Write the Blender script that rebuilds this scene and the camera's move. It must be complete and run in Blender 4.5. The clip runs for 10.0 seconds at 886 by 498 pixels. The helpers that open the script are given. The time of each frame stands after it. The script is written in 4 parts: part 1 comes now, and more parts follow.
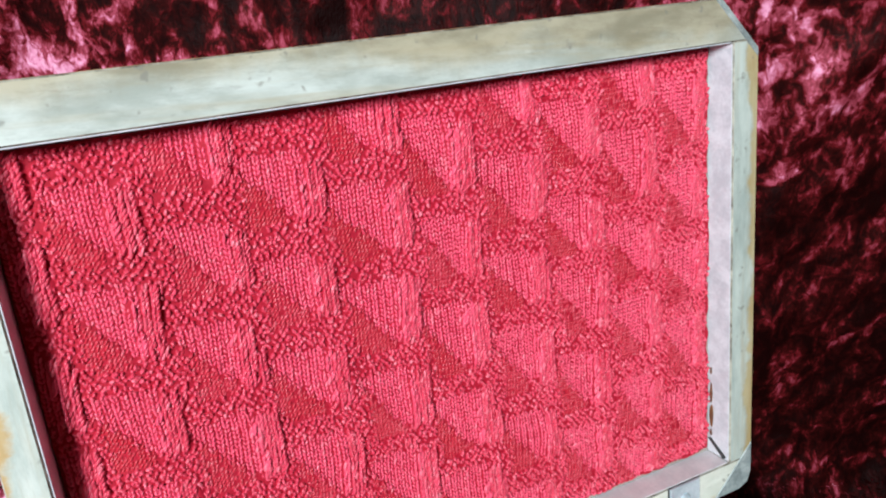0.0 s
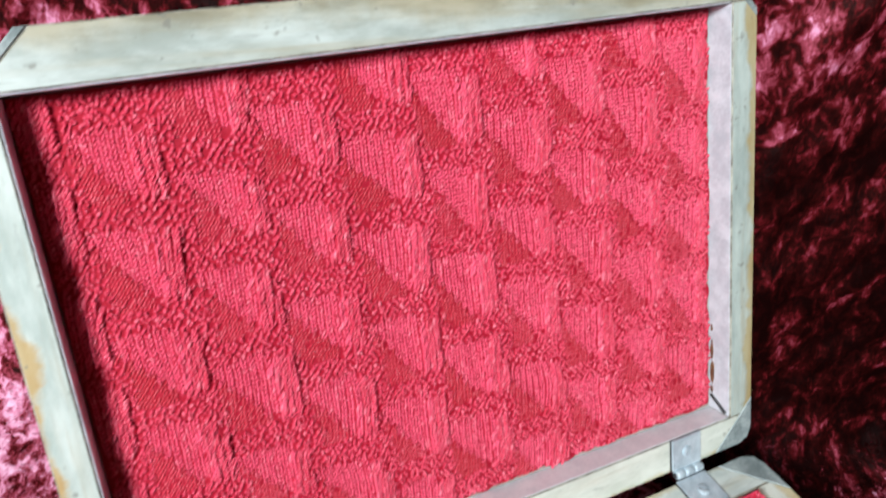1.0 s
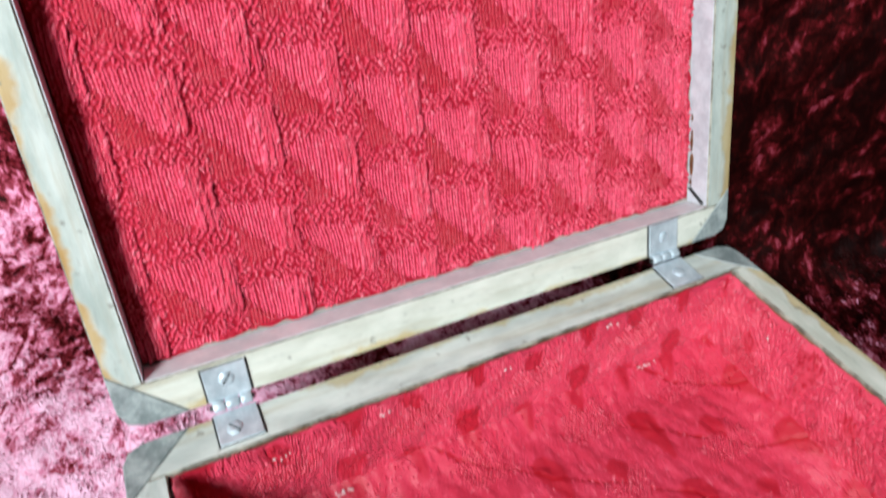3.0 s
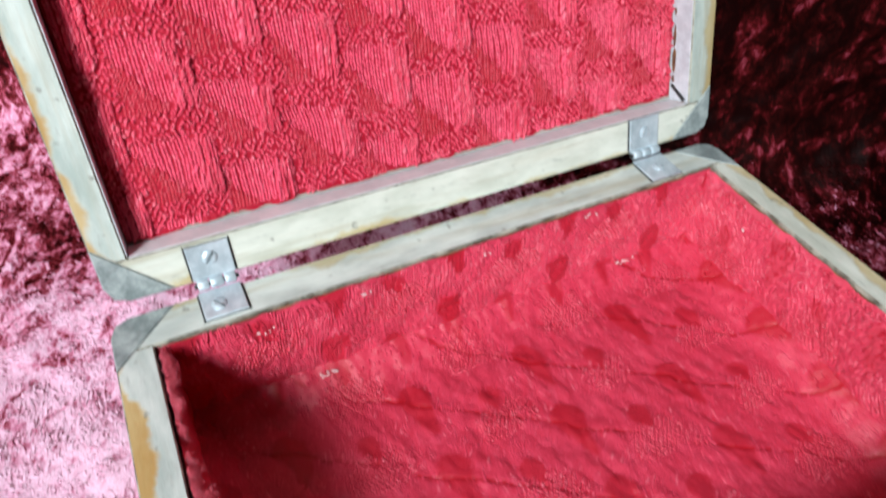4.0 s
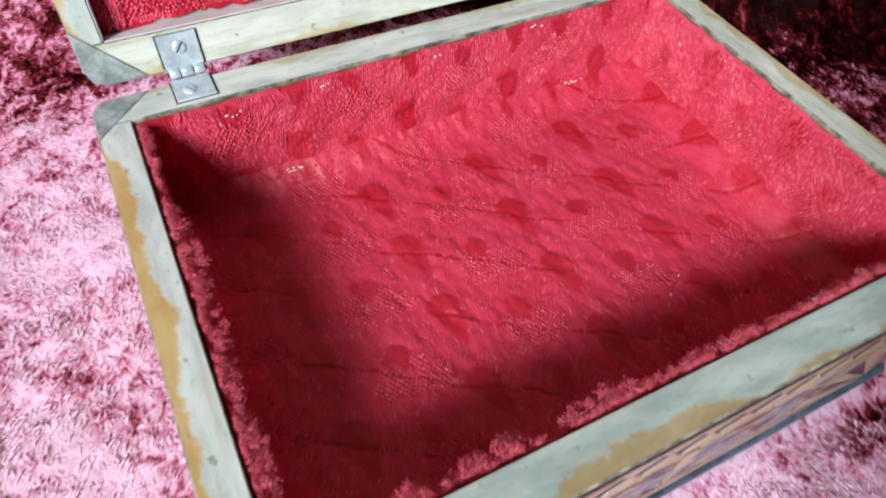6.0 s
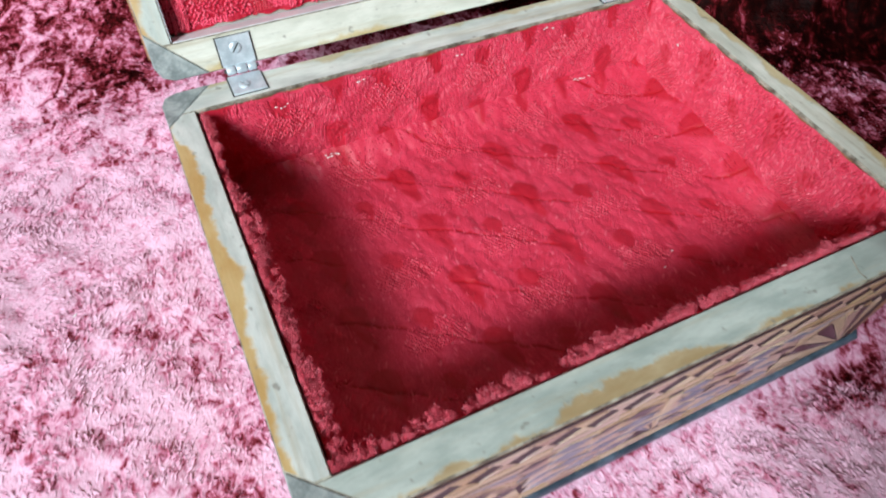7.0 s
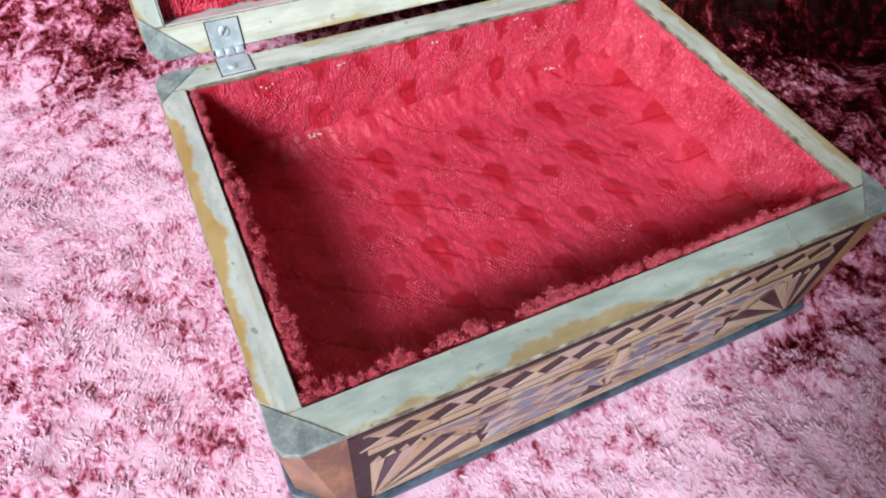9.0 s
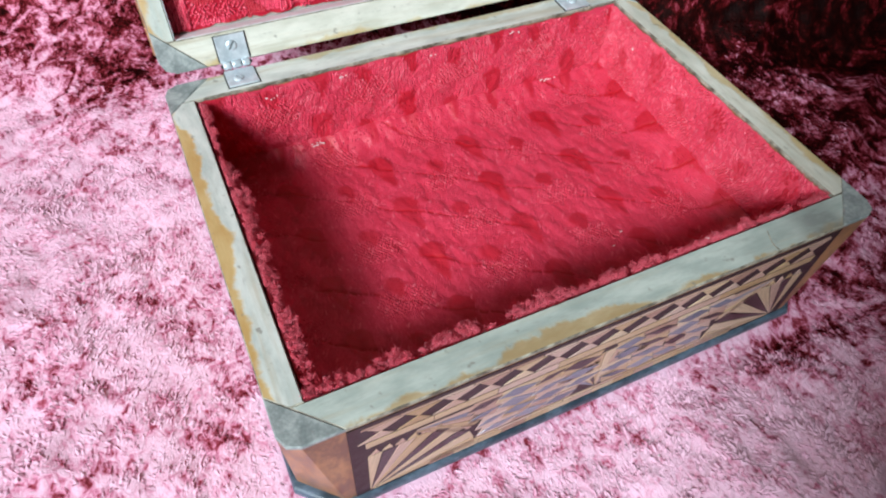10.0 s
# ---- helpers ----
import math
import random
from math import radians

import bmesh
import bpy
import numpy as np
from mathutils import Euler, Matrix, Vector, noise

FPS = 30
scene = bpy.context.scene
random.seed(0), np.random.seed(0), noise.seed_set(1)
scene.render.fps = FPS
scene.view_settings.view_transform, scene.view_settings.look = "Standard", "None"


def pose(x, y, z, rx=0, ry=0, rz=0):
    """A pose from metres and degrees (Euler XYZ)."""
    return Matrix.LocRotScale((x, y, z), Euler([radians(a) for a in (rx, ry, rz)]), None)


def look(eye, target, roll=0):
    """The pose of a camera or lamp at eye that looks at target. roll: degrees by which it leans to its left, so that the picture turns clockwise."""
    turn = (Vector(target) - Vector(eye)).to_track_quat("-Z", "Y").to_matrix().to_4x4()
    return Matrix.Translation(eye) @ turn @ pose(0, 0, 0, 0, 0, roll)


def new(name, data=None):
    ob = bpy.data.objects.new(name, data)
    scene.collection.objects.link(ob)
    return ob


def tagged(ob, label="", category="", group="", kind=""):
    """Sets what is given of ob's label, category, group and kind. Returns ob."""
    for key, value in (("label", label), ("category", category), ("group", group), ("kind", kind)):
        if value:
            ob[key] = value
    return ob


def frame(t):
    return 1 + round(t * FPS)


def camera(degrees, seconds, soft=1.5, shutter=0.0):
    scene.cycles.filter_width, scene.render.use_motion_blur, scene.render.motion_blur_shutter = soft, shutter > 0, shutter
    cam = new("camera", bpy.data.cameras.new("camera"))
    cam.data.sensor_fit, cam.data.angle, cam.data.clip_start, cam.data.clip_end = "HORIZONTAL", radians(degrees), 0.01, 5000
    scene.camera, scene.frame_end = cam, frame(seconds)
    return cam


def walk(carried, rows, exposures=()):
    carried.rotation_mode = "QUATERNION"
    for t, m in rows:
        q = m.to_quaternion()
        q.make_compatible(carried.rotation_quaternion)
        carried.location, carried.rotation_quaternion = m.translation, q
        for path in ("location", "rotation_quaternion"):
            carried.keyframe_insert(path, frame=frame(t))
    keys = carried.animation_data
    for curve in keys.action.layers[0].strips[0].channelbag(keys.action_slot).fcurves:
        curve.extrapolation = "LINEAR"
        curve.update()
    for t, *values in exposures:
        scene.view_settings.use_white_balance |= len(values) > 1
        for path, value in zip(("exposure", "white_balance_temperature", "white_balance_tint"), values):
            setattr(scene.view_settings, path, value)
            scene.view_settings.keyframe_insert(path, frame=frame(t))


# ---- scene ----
cam = camera(68.0, 10.0, soft=2.0, shutter=0.9)
PATH = [
    (0, (0.0343, 0.0661, 0.2089), (0.7937, 1.5670, -0.8731), 3.24),
    (0.5, (0.0338, 0.0607, 0.2069), (0.7899, 1.5645, -0.8734), 2.77),
    (1, (0.0282, 0.0548, 0.2018), (0.7721, 1.5538, -0.8934), 2.77),
    (1.5, (0.0235, 0.0493, 0.1948), (0.7497, 1.5310, -0.9353), 2.87),
    (2, (0.0228, 0.0422, 0.1851), (0.7560, 1.4902, -0.9836), 2.57),
    (2.5, (0.0225, 0.0344, 0.1748), (0.7383, 1.4267, -1.0699), 2.57),
    (3, (0.0202, 0.0267, 0.1657), (0.7286, 1.3708, -1.1349), 2.86),
    (4.5, (0.0160, 0.0008, 0.1492), (0.6807, 1.1892, -1.3156), 3.75),
    (5, (0.0137, -0.0112, 0.1449), (0.6609, 1.1473, -1.3515), 3.77),
    (5.5, (0.0109, -0.0267, 0.1381), (0.6478, 1.1066, -1.3818), 4.50),
    (6, (0.0098, -0.0399, 0.1413), (0.6325, 1.0300, -1.4295), 4.35),
    (6.2, (0.0063, -0.0428, 0.1459), (0.6051, 1.0265, -1.4346), 3.19),
    (7.3, (-0.0047, -0.0681, 0.1619), (0.5635, 1.0201, -1.4170), 2.99),
    (7.5, (-0.0044, -0.0714, 0.1615), (0.5572, 1.0156, -1.4206), 2.81),
    (8, (-0.0052, -0.0757, 0.1624), (0.5785, 1.0217, -1.4045), 3.83),
    (8.5, (-0.0068, -0.0831, 0.1633), (0.5738, 1.0200, -1.4007), 3.93),
    (9, (-0.0056, -0.0851, 0.1657), (0.5929, 1.0097, -1.3974), 4.09),
    (9.5, (-0.0046, -0.0867, 0.1672), (0.5907, 1.0144, -1.3926), 3.92),
    (10, (-0.0060, -0.0925, 0.1746), (0.5839, 1.0182, -1.3806), 3.66),
]
walk(cam, [(t, look(eye, target, roll)) for t, eye, target, roll in PATH])

# ---- room frame: the hung cloth runs at an angle to the box ----
TURN = math.radians(-24.7)
ES = Vector((math.cos(TURN), math.sin(TURN), 0))      # along the hung cloth
ER = Vector((math.sin(TURN), -math.cos(TURN), 0))     # from it into the room
B0 = Vector((0.0, 0.318, 0.0))
FLOOR_Z = -0.085


def room(s, r, z):
    return B0 + ES * s + ER * r + Vector((0, 0, z))


# ---- world, window light, exposure ----
world = bpy.data.worlds.new("sky")
scene.world = world
world.use_nodes = True
wn = world.node_tree
sky = wn.nodes.new("ShaderNodeTexSky")
sky.sky_type, sky.sun_disc = "NISHITA", False
sky.sun_elevation, sky.sun_rotation = math.radians(35), math.radians(200)
wn.nodes["Background"].inputs["Strength"].default_value = 0.1
wn.links.new(sky.outputs["Color"], wn.nodes["Background"].inputs["Color"])

WIN_S, WIN_Z, WIN_W, WIN_H, WIN_R = -0.48, 1.16, 0.66, 0.66, 1.7
lamp = bpy.data.lights.new("window_light", "AREA")
lamp.shape, lamp.size, lamp.size_y = "RECTANGLE", WIN_W - 0.04, WIN_H - 0.04
lamp.energy, lamp.color = 94.0, (0.86, 0.96, 1.0)
lamp_ob = new("window_light", lamp)
lamp_ob.matrix_world = look(room(WIN_S, WIN_R + 0.02, WIN_Z), room(WIN_S, 0, WIN_Z))
scene.view_settings.exposure = 0.0


# ---- materials ----
def material(name):
    m = bpy.data.materials.new(name)
    m.use_nodes = True
    nt = m.node_tree
    return m, nt, nt.nodes["Principled BSDF"]


def node(nt, kind, **values):
    n = nt.nodes.new(kind)
    for k, v in values.items():
        n.inputs[k.replace("_", " ")].default_value = v
    return n


def noise_node(nt, coords, scale, detail=4.0, rough=0.55, stretch=(1, 1, 1), distortion=0.0):
    mp = node(nt, "ShaderNodeMapping")
    mp.inputs["Scale"].default_value = stretch
    nt.links.new(coords, mp.inputs["Vector"])
    n = node(nt, "ShaderNodeTexNoise", Scale=scale, Detail=detail, Roughness=rough, Distortion=distortion)
    nt.links.new(mp.outputs["Vector"], n.inputs["Vector"])
    return n.outputs["Fac"]


def ramp(nt, fac, stops):
    r = nt.nodes.new("ShaderNodeValToRGB")
    el = r.color_ramp.elements
    el[0].position, el[0].color = stops[0][0], (*stops[0][1], 1)
    el[1].position, el[1].color = stops[-1][0], (*stops[-1][1], 1)
    for p, c in stops[1:-1]:
        e = el.new(p)
        e.color = (*c, 1)
    nt.links.new(fac, r.inputs["Fac"])
    return r.outputs["Color"]


def level(nt, fac, a, b, lo=0.0, hi=1.0):
    m = nt.nodes.new("ShaderNodeMapRange")
    m.interpolation_type = "SMOOTHSTEP"
    for k, v in (("From Min", a), ("From Max", b), ("To Min", lo), ("To Max", hi)):
        m.inputs[k].default_value = v
    nt.links.new(fac, m.inputs["Value"])
    return m.outputs["Result"]


def calc(nt, op, a, b=0.0):
    m = nt.nodes.new("ShaderNodeMath")
    m.operation = op
    for i, v in enumerate((a, b)):
        if isinstance(v, (int, float)):
            m.inputs[i].default_value = v
        else:
            nt.links.new(v, m.inputs[i])
    return m.outputs["Value"]


def mix(nt, fac, a, b, blend="MIX"):
    m = nt.nodes.new("ShaderNodeMix")
    m.data_type, m.blend_type = "RGBA", blend
    for i, v in ((0, fac), (6, a), (7, b)):
        if isinstance(v, (int, float)):
            m.inputs[i].default_value = v
        elif isinstance(v, tuple):
            m.inputs[i].default_value = (*v, 1)
        else:
            nt.links.new(v, m.inputs[i])
    return m.outputs[2]


def bump(nt, bsdf, height, strength, distance):
    b = node(nt, "ShaderNodeBump", Strength=strength, Distance=distance)
    nt.links.new(height, b.inputs["Height"])
    nt.links.new(b.outputs["Normal"], bsdf.inputs["Normal"])


def coords(nt, which="Object"):
    return nt.nodes.new("ShaderNodeTexCoord").outputs[which]


def velvet_material():
    """Crushed pile, its shine put into the colour: patches towards the light pale, the rest deep red."""
    m, nt, p = material("crushed_velvet")
    c = coords(nt)
    big = level(nt, noise_node(nt, c, 22, 2, 0.5, distortion=0.5), 0.3, 0.7)
    mid = level(nt, noise_node(nt, c, 75, 3, 0.55, (1, 1, 0.7), distortion=1.2), 0.3, 0.7)
    fine = level(nt, noise_node(nt, c, 300, 3, 0.65, (1, 0.7, 0.6), distortion=0.8), 0.25, 0.75)
    fibre = noise_node(nt, c, 1300, 2, 0.6, (1, 0.5, 0.5))
    at = nt.nodes.new("ShaderNodeAttribute")
    at.attribute_name = "pile_and_shade"
    lay = calc(nt, "ADD", calc(nt, "MULTIPLY", big, 0.20), calc(nt, "ADD", calc(nt, "MULTIPLY", mid, 0.46), calc(nt, "MULTIPLY", fine, 0.34)))
    lay = calc(nt, "ADD", lay, calc(nt, "MULTIPLY", calc(nt, "SUBTRACT", fibre, 0.5), 0.22))
    lay = calc(nt, "ADD", lay, calc(nt, "MULTIPLY", calc(nt, "SUBTRACT", fine, 0.5), calc(nt, "MULTIPLY", at.outputs["Fac"], 0.20)))
    calm = level(nt, at.outputs["Fac"], 0.2, 0.8, 0.64, 0.76)
    lay = calc(nt, "ADD", 0.46, calc(nt, "MULTIPLY", calc(nt, "SUBTRACT", lay, 0.46), calm))
    lay = calc(nt, "ADD", lay, calc(nt, "MULTIPLY", calc(nt, "SUBTRACT", at.outputs["Fac"], 0.5), 0.55))
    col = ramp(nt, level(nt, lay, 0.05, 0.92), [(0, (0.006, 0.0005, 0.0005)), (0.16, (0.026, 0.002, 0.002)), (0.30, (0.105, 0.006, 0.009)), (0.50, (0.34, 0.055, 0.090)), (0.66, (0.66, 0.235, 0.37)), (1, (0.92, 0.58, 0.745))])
    nt.links.new(col, p.inputs["Base Color"])
    p.inputs["Roughness"].default_value = 0.55
    nt.links.new(level(nt, lay, 0.45, 0.9, 0.0, 0.5), p.inputs["Sheen Weight"])
    p.inputs["Sheen Roughness"].default_value = 0.35
    p.inputs["Sheen Tint"].default_value = (1.0, 0.58, 0.66, 1)
    p.inputs["Specular IOR Level"].default_value = 0.05
    h = calc(nt, "ADD", calc(nt, "MULTIPLY", fine, 0.4), calc(nt, "MULTIPLY", fibre, 0.5))
    bump(nt, p, h, 0.5, 0.0009)
    return m


def knit_material():
    """Red plush knit; pile that lies away (the leaf shapes) and painted crease shade are a deeper, duller red."""
    m, nt, p = material("red_knit")
    at = nt.nodes.new("ShaderNodeAttribute")
    at.attribute_name = "leaf"
    c = coords(nt)
    fuzz = noise_node(nt, c, 1900, 3, 0.7)
    wide = noise_node(nt, c, 45, 3, 0.6)
    base = mix(nt, level(nt, fuzz, 0.3, 0.75), (0.57, 0.020, 0.052), (0.79, 0.082, 0.158))
    base = mix(nt, level(nt, wide, 0.35, 0.7, 0.0, 0.3), base, (0.49, 0.008, 0.025))
    turned = noise_node(nt, c, 260, 3, 0.6, (1, 0.55, 0.8), distortion=1.0)
    base = mix(nt, level(nt, turned, 0.52, 0.72, 0.0, 0.45), base, (0.86, 0.10, 0.18))
    base = mix(nt, level(nt, turned, 0.30, 0.46, 0.35, 0.0), base, (0.40, 0.006, 0.021))
    lie = nt.nodes.new("ShaderNodeAttribute")
    lie.attribute_name = "smooth"
    base = mix(nt, calc(nt, "MULTIPLY", lie.outputs["Fac"], 0.72), base, (0.84, 0.085, 0.170))
    isl = nt.nodes.new("ShaderNodeNewGeometry")
    # some loops paler: the yarn's glints put into the colour
    base = mix(nt, level(nt, isl.outputs["Random Per Island"], 0.55, 1.0, 0.0, 0.45), base, (0.88, 0.13, 0.20))
    base = mix(nt, level(nt, isl.outputs["Random Per Island"], 0.90, 1.0, 0.0, 0.32), base, (0.94, 0.32, 0.40))
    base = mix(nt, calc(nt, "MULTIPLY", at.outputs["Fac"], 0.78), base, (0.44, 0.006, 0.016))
    nt.links.new(base, p.inputs["Base Color"])
    p.inputs["Roughness"].default_value = 0.33
    sh = calc(nt, "SUBTRACT", 0.16, calc(nt, "MULTIPLY", at.outputs["Fac"], 0.15))
    nt.links.new(sh, p.inputs["Sheen Weight"])
    p.inputs["Sheen Roughness"].default_value = 0.4
    p.inputs["Sheen Tint"].default_value = (1.0, 0.40, 0.52, 1)
    p.inputs["Specular IOR Level"].default_value = 0.48
    bump(nt, p, fuzz, 0.4, 0.0006)
    return m


def knit_shade_material():
    """Ground of the knit between its loops: a deeper red that paints in the shade there."""
    m, nt, p = material("red_knit_shade")
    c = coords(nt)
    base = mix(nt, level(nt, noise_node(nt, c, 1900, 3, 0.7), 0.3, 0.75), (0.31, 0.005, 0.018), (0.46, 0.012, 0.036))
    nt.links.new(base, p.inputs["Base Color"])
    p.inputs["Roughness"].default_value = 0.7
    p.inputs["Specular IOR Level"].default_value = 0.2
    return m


def rim_material(name, dark_edge, light_edge, grey, white, soft=0.0012, blot=None):
    """Old pale lacquer on wood: greyish white, worn to ochre along the outer edge. UV: along, across in metres."""
    m, nt, p = material(name)
    uv = coords(nt, "UV")
    sep = nt.nodes.new("ShaderNodeSeparateXYZ")
    nt.links.new(uv, sep.inputs[0])
    ob = nt.nodes.new("ShaderNodeObjectInfo")
    off = nt.nodes.new("ShaderNodeCombineXYZ")
    nt.links.new(calc(nt, "MULTIPLY", ob.outputs["Random"], 7.0), off.inputs["Z"])
    add = nt.nodes.new("ShaderNodeVectorMath")
    nt.links.new(uv, add.inputs[0])
    nt.links.new(off.outputs[0], add.inputs[1])
    v = add.outputs[0]
    cloud = noise_node(nt, v, 120, 5, 0.65, (0.35, 1, 1))
    grain = noise_node(nt, v, 900, 3, 0.6, (0.08, 1, 1))
    edge = noise_node(nt, v, 42, 6, 0.6, (1, 0.6, 1))
    spot = noise_node(nt, v, 260, 2, 0.5)
    pale = mix(nt, level(nt, cloud, 0.3, 0.72), grey, white)
    pale = mix(nt, level(nt, grain, 0.5, 0.8, 0, 0.16), pale, (0.42, 0.41, 0.33))
    streak = noise_node(nt, v, 95, 5, 0.65, (0.10, 1.6, 1))
    pale = mix(nt, level(nt, streak, 0.48, 0.70, 0, 0.60), pale, (0.42, 0.36, 0.24))
    scuff = noise_node(nt, v, 420, 4, 0.7, (0.25, 1, 1))
    pale = mix(nt, level(nt, scuff, 0.56, 0.72, 0, 0.35), pale, (0.26, 0.27, 0.24))
    # across 0 (inner) .. 1 (outer): ochre where across + noise passes a level
    reach = calc(nt, "ADD", sep.outputs["Y"], calc(nt, "MULTIPLY", calc(nt, "SUBTRACT", edge, 0.5), 0.020))
    if blot:
        wide = calc(nt, "MULTIPLY", level(nt, sep.outputs["X"], blot[0], blot[1]), calc(nt, "SUBTRACT", 1.0, level(nt, sep.outputs["X"], blot[2], blot[3])))
        reach = calc(nt, "ADD", reach, calc(nt, "MULTIPLY", wide, blot[4]))
    worn = level(nt, reach, 0.0086 - soft, 0.0086 + soft)
    ochre = mix(nt, level(nt, cloud, 0.35, 0.65), dark_edge, light_edge)
    col = mix(nt, calc(nt, "MULTIPLY", worn, 0.85), pale, ochre)
    if blot:
        smudge = calc(nt, "MULTIPLY", level(nt, sep.outputs["X"], 0.176, 0.190), calc(nt, "SUBTRACT", 1.0, level(nt, sep.outputs["X"], 0.197, 0.205)))
        col = mix(nt, calc(nt, "MULTIPLY", smudge, level(nt, cloud, 0.42, 0.6, 0.35, 0.80)), col, (0.17, 0.19, 0.18))
    col = mix(nt, level(nt, spot, 0.66, 0.76, 0, 0.7), col, (0.22, 0.21, 0.18))
    nt.links.new(col, p.inputs["Base Color"])
    nt.links.new(level(nt, cloud, 0.3, 0.7, 0.30, 0.5), p.inputs["Roughness"])
    h = calc(nt, "ADD", calc(nt, "MULTIPLY", grain, 0.25), calc(nt, "ADD", calc(nt, "MULTIPLY", worn, -0.5), cloud))
    bump(nt, p, h, 0.35, 0.0006)
    return m


def speckled(name, a, b, rough, scale=150, grain=(1, 1, 1), metal=0.0, bumped=0.2, coat=0.0):
    m, nt, p = material(name)
    c = coords(nt)
    n1 = noise_node(nt, c, scale, 4, 0.6, grain)
    n2 = noise_node(nt, c, scale * 7, 3, 0.6, grain)
    f = calc(nt, "ADD", calc(nt, "MULTIPLY", n1, 0.7), calc(nt, "MULTIPLY", n2, 0.3))
    nt.links.new(mix(nt, level(nt, f, 0.35, 0.68), a, b), p.inputs["Base Color"])
    nt.links.new(level(nt, f, 0.3, 0.7, rough * 0.8, min(1, rough * 1.25)), p.inputs["Roughness"])
    p.inputs["Metallic"].default_value = metal
    p.inputs["Coat Weight"].default_value = coat
    p.inputs["Coat Roughness"].default_value = 0.15
    bump(nt, p, f, bumped, 0.0008)
    return m


def straw_material(name, stops, rough):
    """Glossy split straw: fine ribs along each piece, colour varied piece by piece."""
    m, nt, p = material(name)
    info = nt.nodes.new("ShaderNodeObjectInfo")
    c = coords(nt, "UV")
    rib = noise_node(nt, c, 1800, 2, 0.5, (0.04, 1, 1))
    col = ramp(nt, info.outputs["Random"], stops)
    col = mix(nt, level(nt, rib, 0.35, 0.7, 0, 0.4), col, tuple(0.45 * x for x in stops[0][1]))
    nt.links.new(col, p.inputs["Base Color"])
    p.inputs["Roughness"].default_value = rough
    p.inputs["Coat Weight"].default_value = 0.12
    p.inputs["Coat Roughness"].default_value = 0.12
    bump(nt, p, rib, 0.4, 0.0003)
    return m


VELVET, KNIT, KNIT_SHADE = velvet_material(), knit_material(), knit_shade_material()
RIM = rim_material("worn_pale_lacquer", (0.48, 0.26, 0.06), (0.54, 0.37, 0.15), (0.40, 0.46, 0.42), (0.64, 0.68, 0.63))
LEFT_RIM = rim_material("ochre_edged_lacquer", (0.50, 0.27, 0.05), (0.56, 0.36, 0.11), (0.42, 0.47, 0.44), (0.66, 0.69, 0.65), 0.0010, (1.012, 1.05, 1.118, 1.132, 0.0026))
GREY_RIM = rim_material("greyed_lacquer", (0.40, 0.27, 0.10), (0.46, 0.36, 0.18), (0.33, 0.38, 0.35), (0.54, 0.59, 0.54))
CREAM_RIM = rim_material("creamy_lacquer", (0.50, 0.36, 0.15), (0.60, 0.49, 0.28), (0.56, 0.57, 0.49), (0.76, 0.76, 0.68))
BROWN_RIM = rim_material("browned_lacquer", (0.26, 0.22, 0.14), (0.42, 0.36, 0.24), (0.36, 0.39, 0.35), (0.60, 0.64, 0.60), 0.0045)
BLUE_RIM = rim_material("bluish_lacquer", (0.44, 0.36, 0.20), (0.55, 0.47, 0.31), (0.45, 0.49, 0.46), (0.70, 0.73, 0.68))
FRONT_RIM = rim_material("greyed_front_lacquer", (0.36, 0.24, 0.10), (0.45, 0.33, 0.17), (0.31, 0.37, 0.34), (0.52, 0.58, 0.53), 0.0010, (0.058, 0.078, 0.100, 0.124, 0.0030))
FLUFF, fnt, fp = material("red_yarn_fluff")
fp.inputs["Roughness"].default_value = 0.6
fp.inputs["Sheen Weight"].default_value = 0.45
fp.inputs["Sheen Tint"].default_value = (1.0, 0.5, 0.58, 1)
isl = fnt.nodes.new("ShaderNodeNewGeometry")
fnt.links.new(ramp(fnt, isl.outputs["Random Per Island"], [(0, (0.44, 0.010, 0.030)), (0.6, (0.62, 0.035, 0.075)), (1, (0.80, 0.15, 0.22))]), fp.inputs["Base Color"])
GUSSET = speckled("grey_stained_corner", (0.17, 0.20, 0.20), (0.42, 0.46, 0.45), 0.38, 110)
PAPER = speckled("aged_lining_paper", (0.48, 0.49, 0.53), (0.68, 0.69, 0.73), 0.6, 120)
GRIME = speckled("grimy_worn_edge", (0.09, 0.075, 0.055), (0.46, 0.43, 0.35), 0.5, 170)
WHITE_PAPER = speckled("white_lining_paper", (0.66, 0.67, 0.70), (0.80, 0.80, 0.82), 0.6, 120)
WOOD = speckled("raw_grey_wood", (0.26, 0.23, 0.20), (0.38, 0.34, 0.30), 0.6, 60, (0.1, 1, 1))
LACQUER = speckled("red_brown_lacquer", (0.16, 0.075, 0.042), (0.46, 0.23, 0.11), 0.40, 90, (1, 1, 0.5), coat=0.15)
DARK = speckled("dark_stained_ground", (0.018, 0.009, 0.011), (0.042, 0.02, 0.023), 0.45, 200)
MOULD = speckled("dark_blue_grey_paint", (0.026, 0.042, 0.060), (0.105, 0.15, 0.205), 0.4, 130, (0.5, 1, 1), bumped=0.4)
STEEL = speckled("dull_zinc_steel", (0.46, 0.54, 0.59), (0.68, 0.75, 0.80), 0.40, 220, metal=0.35)
BLACK = speckled("near_black", (0.02, 0.02, 0.02), (0.05, 0.05, 0.05), 0.6, 300)
GLUE = speckled("dried_white_glue", (0.75, 0.72, 0.70), (0.85, 0.83, 0.82), 0.25, 400)
STAIN = speckled("brown_glue_stain", (0.10, 0.035, 0.015), (0.22, 0.10, 0.04), 0.5, 300)
PLASTER = speckled("room_plaster", (0.085, 0.068, 0.052), (0.11, 0.09, 0.07), 0.85, 8)
